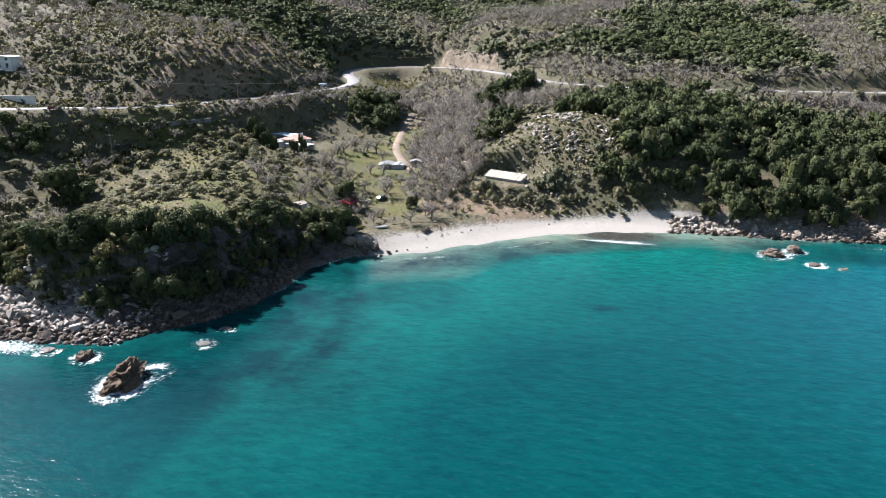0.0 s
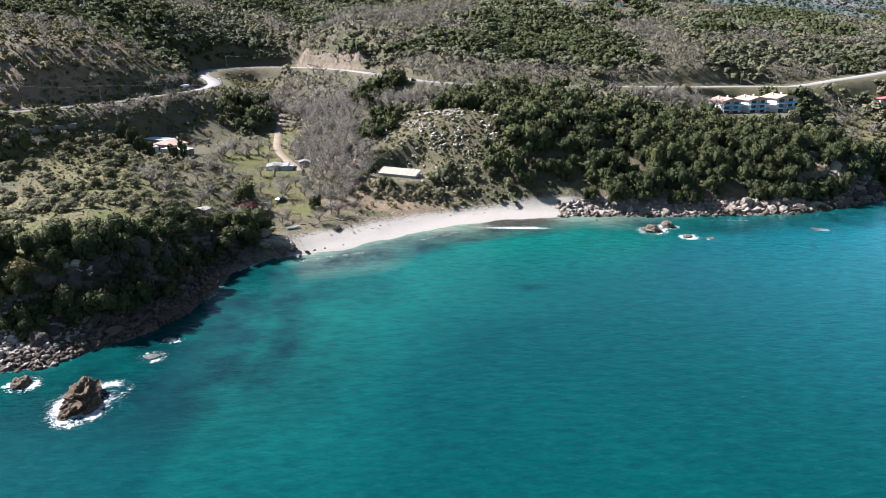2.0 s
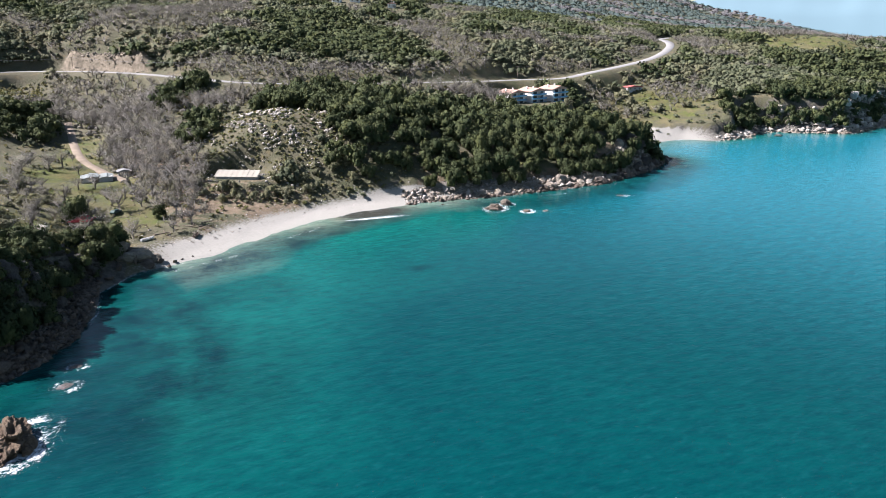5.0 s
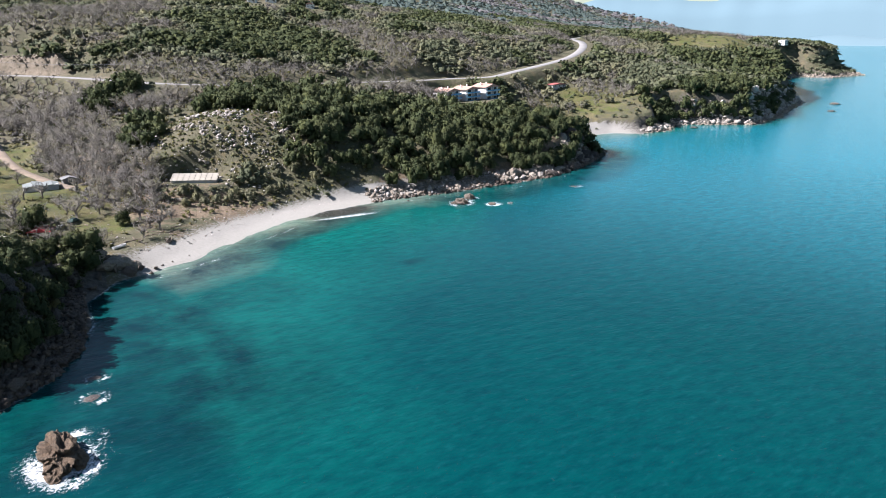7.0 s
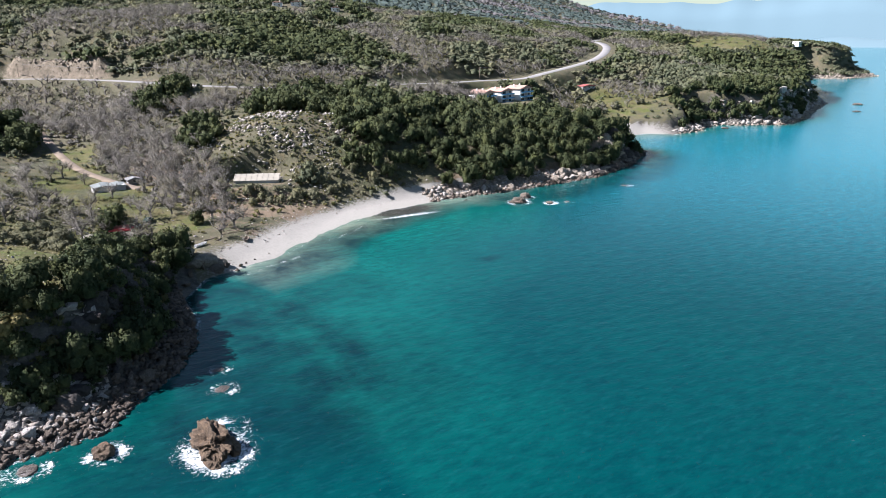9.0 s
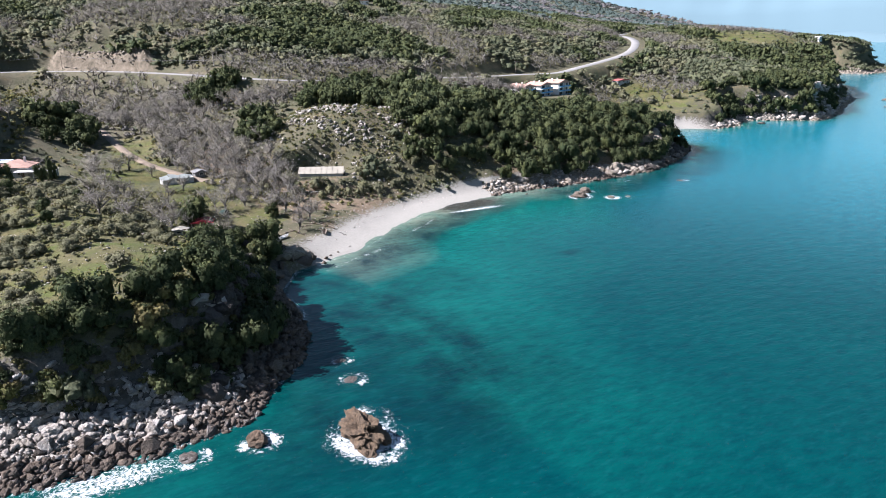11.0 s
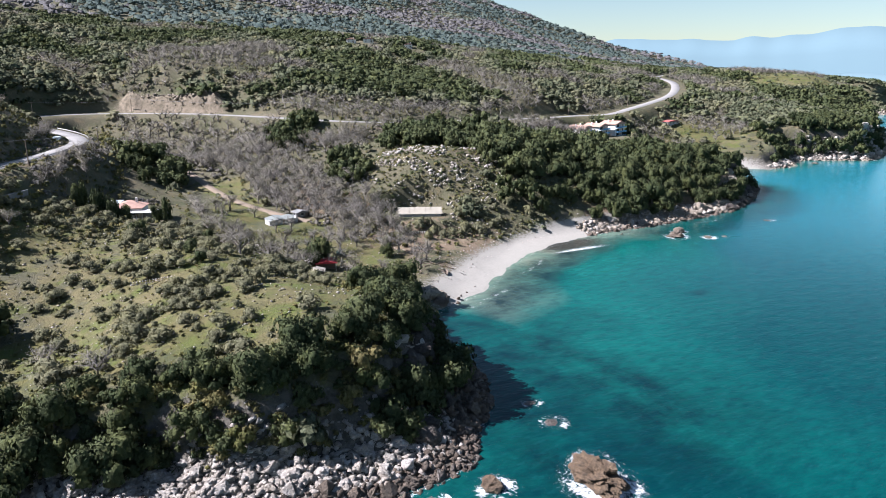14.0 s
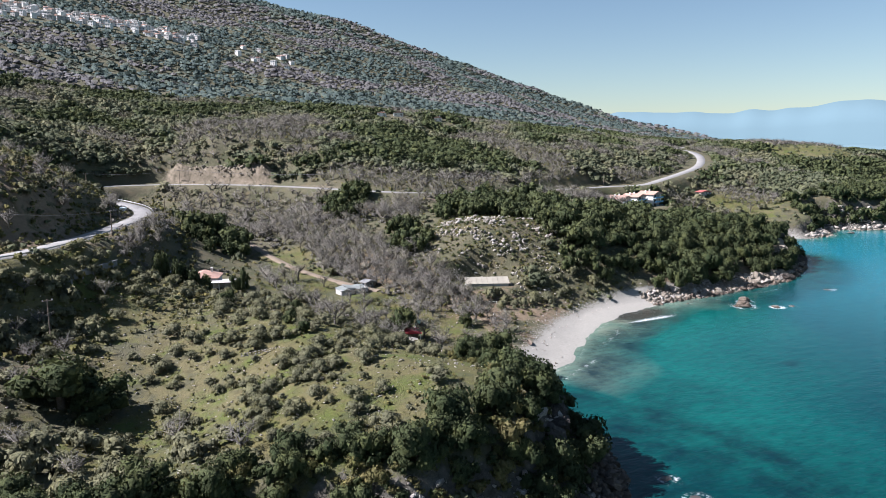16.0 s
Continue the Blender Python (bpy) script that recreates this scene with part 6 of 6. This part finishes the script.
part("wall", box_bm(-13, -0.3, 0, 9, 0.3, 5.0, 0.05), WHITEWALL, wall_)
part("coping", box_bm(-13.1, -0.4, 5.0, 9.1, 0.4, 5.18), GREYWALL, wall_)
for u in (-8.5, -4.0, 0.5, 5.0):
    part("buttress", box_bm(u - 0.25, -0.55, 0, u + 0.25, -0.3, 4.4), WHITEWALL, wall_)
wall_ = thing("retaining_wall", -187.2, 248.4, 26.0, 59, "grey concrete retaining wall below the coast road", "wall")
part("wall", box_bm(-13, -0.35, 0, 13, 0.35, 3.4, 0.05), DARKWALL, wall_)
part("coping", box_bm(-13.1, -0.45, 3.4, 13.1, 0.45, 3.55), DARKWALL, wall_)
for u in (-10, -5, 0, 5, 10):
    part("buttress", box_bm(u - 0.3, -0.75, 0, u + 0.3, -0.35, 2.9), DARKWALL, wall_)
house("upper_house", -286, 257, 12, 12, 8, 5.0, 0.5, "white house above the coast road", roof=WHITEWALL, floors=2, wins=3, chimney=False)
t = thing("roadside_board", -205, 424, 36.6, -50, "long pale blue board fence on the inside of the bend", "fence")
for i in range(4):
    part("panel", box_bm(-4.6 + i * 2.3, -0.1, 0.3, -2.38 + i * 2.3, 0.1, 3.1), BLUETIN, t)
for i in range(5):
    part("post", box_bm(-4.65 + i * 2.3, -0.18, -0.6, -4.5 + i * 2.3, 0.18, 3.2), STEEL, t)


def container(x, y, z, rot):
    t = thing("container", x, y, z, rot, "pale blue metal container beside the road", "container")
    part("body", box_bm(-2.4, -1.2, 0.1, 2.4, 1.2, 2.7, 0.05), BLUETIN, t)
    for i in range(8):
        part("rib", box_bm(-2.2 + i * 0.6, -1.25, 0.25, -2.05 + i * 0.6, -1.2, 2.55), BLUETIN, t)
    part("door", box_bm(2.4, -1.1, 0.25, 2.45, 1.1, 2.6), STEEL, t)


container(-176, 362, 34.1, 75)


def car(x, y, z, rot, paint, label):
    t = thing("car", x, y, z, rot, label, "car")
    bm = bmesh.new()
    prof = [(-2.1, 0.35), (2.1, 0.35), (2.15, 0.75), (1.3, 0.92), (0.7, 1.42), (-1.2, 1.45), (-1.9, 0.95), (-2.15, 0.8)]
    rings = [[bm.verts.new((a_, s * (0.85 if c_ < 1.2 else 0.66), c_)) for a_, c_ in prof] for s in (-1, 1)]
    bm.faces.new(rings[0]), bm.faces.new(list(reversed(rings[1])))
    for i in range(len(prof)):
        j = (i + 1) % len(prof)
        bm.faces.new((rings[0][i], rings[1][i], rings[1][j], rings[0][j]))
    bmesh.ops.recalc_face_normals(bm, faces=bm.faces)
    bmesh.ops.bevel(bm, geom=list(bm.edges), offset=0.05, segments=2, affect="EDGES")
    body = part("body", bm, paint, t)
    part("windscreen", box_bm(0.75, -0.6, 0.98, 1.05, 0.6, 1.36), DARKGLASS, body)
    for s in (-1, 1):
        part("side_window", box_bm(-1.3, s * 0.76 - 0.03, 1.0, 0.6, s * 0.76 + 0.03, 1.34), DARKGLASS, body)
        for u in (-1.35, 1.3):
            b_ = bmesh.new()
            bmesh.ops.create_cone(b_, cap_ends=True, segments=16, radius1=0.33, radius2=0.33, depth=0.22, matrix=Matrix.Translation((u, s * 0.8, 0.33)) @ Matrix.Rotation(radians(90), 4, "X"))
            part("wheel", b_, RUBBER, t)
    return t


PAINT_RED = surface("car_paint_dark_red", (0.16, 0.03, 0.025), (0.13, 0.025, 0.02), 1.0, 9.0, 0.25, 0.02, 0.01)
PAINT_GREEN = surface("car_paint_dark_green", (0.03, 0.06, 0.05), (0.04, 0.07, 0.06), 1.0, 9.0, 0.25, 0.02, 0.01)
car(-224, 219.5, 36.2, 28, PAINT_RED, "dark red car on the coast road")
car(-92, 234, z_at(-92, 234), 60, PAINT_GREEN, "dark car parked on the grass behind the beach")


def boat(x, y, rot, ln, paint, label):
    t = thing("boat", x, y, z_at(x, y) + 0.05, rot, label, "boat")
    bm = bmesh.new()
    secs = []
    for s, wv, kz in ((-1, 0.75, 0.02), (-0.5, 0.95, 0.0), (0.1, 1.0, 0.0), (0.6, 0.75, 0.08), (0.95, 0.15, 0.3)):
        secs.append([bm.verts.new((s * ln / 2, a_ * wv * ln * 0.17, c_)) for a_, c_ in ((-1, 0.75 + kz), (-0.75, 0.25 + kz), (0, kz), (0.75, 0.25 + kz), (1, 0.75 + kz), (0.86, 0.72 + kz), (0.6, 0.3 + kz), (0, 0.12 + kz), (-0.6, 0.3 + kz), (-0.86, 0.72 + kz))])
    for a_, b_ in zip(secs[:-1], secs[1:]):
        for i in range(10):
            j = (i + 1) % 10
            bm.faces.new((a_[i], b_[i], b_[j], a_[j]))
    bm.faces.new(secs[0]), bm.faces.new(list(reversed(secs[-1])))
    bmesh.ops.recalc_face_normals(bm, faces=bm.faces)
    part("hull", bm, paint, t)
    for s in (-0.25, 0.25):
        part("bench", box_bm(s * ln - 0.12, -ln * 0.13, 0.5, s * ln + 0.12, ln * 0.13, 0.55), WOOD, t)
    return t


boat(-80, 203.5, 35, 4.6, WHITEWALL, "small white boat drawn up on the beach")
boat(-97, 229, 10, 5.0, WHITEWALL, "white boat lying on the grass behind the beach")
boat(-66, 207, 70, 4.0, WOOD, "old wooden boat among the beach stones")


def driftwood(x, y, rot, ln, r):
    bm = bmesh.new()
    n = 7
    rings = []
    for i in range(n):
        u = i / (n - 1)
        c = Vector(((u - 0.5) * ln, 0.25 * math.sin(u * 5 + x), r * 0.8 + 0.12 * math.sin(u * 7 + y)))
        rr = r * (1 - 0.5 * u) * (1 + 0.15 * math.sin(i * 2.1 + x))
        rings.append([bm.verts.new(c + Vector((0, math.cos(a) * rr, math.sin(a) * rr))) for a in np.arange(7) * 0.8976])
    for a, b in zip(rings[:-1], rings[1:]):
        for k in range(7):
            bm.faces.new((a[k], b[k], b[(k + 1) % 7], a[(k + 1) % 7]))
    bm.faces.new(rings[0]), bm.faces.new(list(reversed(rings[-1])))
    bmesh.ops.recalc_face_normals(bm, faces=bm.faces)
    t = new("driftwood_log", mesh_of("driftwood_log", bm, WOOD, True))
    t.matrix_world = pose(x, y, z_at(x, y), 0, 0, rot)
    return tagged(t, "bleached driftwood log lying behind the beach", "log", "driftwood behind the beach")


rd = np.random.default_rng(21)
for i in range(16):
    driftwood(-70 + rd.normal() * 8, 212 + rd.normal() * 3.5, rd.uniform(0, 180), rd.uniform(2, 5), rd.uniform(0.12, 0.26))
for i in range(9):
    x, y = -95 + rd.normal() * 9, 232 + rd.normal() * 8
    driftwood(x, y, rd.uniform(0, 180), rd.uniform(2, 4), 0.14)
# a row of fence posts in front of the green
fence = thing("garden_fence", -88, 217, z_at(-88, 217), 20, "low wooden garden fence behind the beach", "fence")
for i in range(8):
    part("post", box_bm(-7 + i * 2 - 0.07, -0.07, -0.6, -7 + i * 2 + 0.07, 0.07, 1.1), WOOD, fence)
for h in (0.45, 0.9):
    part("board", box_bm(-7, -0.1, h, 7, -0.06, h + 0.14), WOOD, fence)


def yard_wall(x, y, rot, ln, h, label):
    t = thing("stone_wall", x, y, z_at(x, y) - 0.3, rot, label, "wall", "dry stone walls")
    r = np.random.default_rng(int(abs(x * 7 + y)))
    me = [mesh_of("stone", hull_rock(60 + k, 0.7, 10), ROCK) for k in range(3)]
    u = -ln / 2
    while u < ln / 2:
        w = r.uniform(0.5, 0.95)
        for k in range(2):
            o = part("stone", me[r.integers(3)], ROCK, t)
            o.matrix_local = Matrix.LocRotScale((u + w / 2, r.normal() * 0.05, 0.3 + k * h * 0.5), Euler((r.uniform(-0.4, 0.4), r.uniform(-0.4, 0.4), r.uniform(0, 3))), (w * 0.6, 0.36, h * 0.36))
        u += w
    return t


yard_wall(-118, 196, 35, 16, 1.1, "dry stone terrace wall on the headland slope")
yard_wall(-150, 190, 10, 14, 1.0, "dry stone terrace wall among the olives")
yard_wall(-128, 214, 28, 14, 1.0, "dry stone terrace wall above the gardens")
yard_wall(-62, 246, -30, 13, 1.1, "stone wall beside the dry stream")
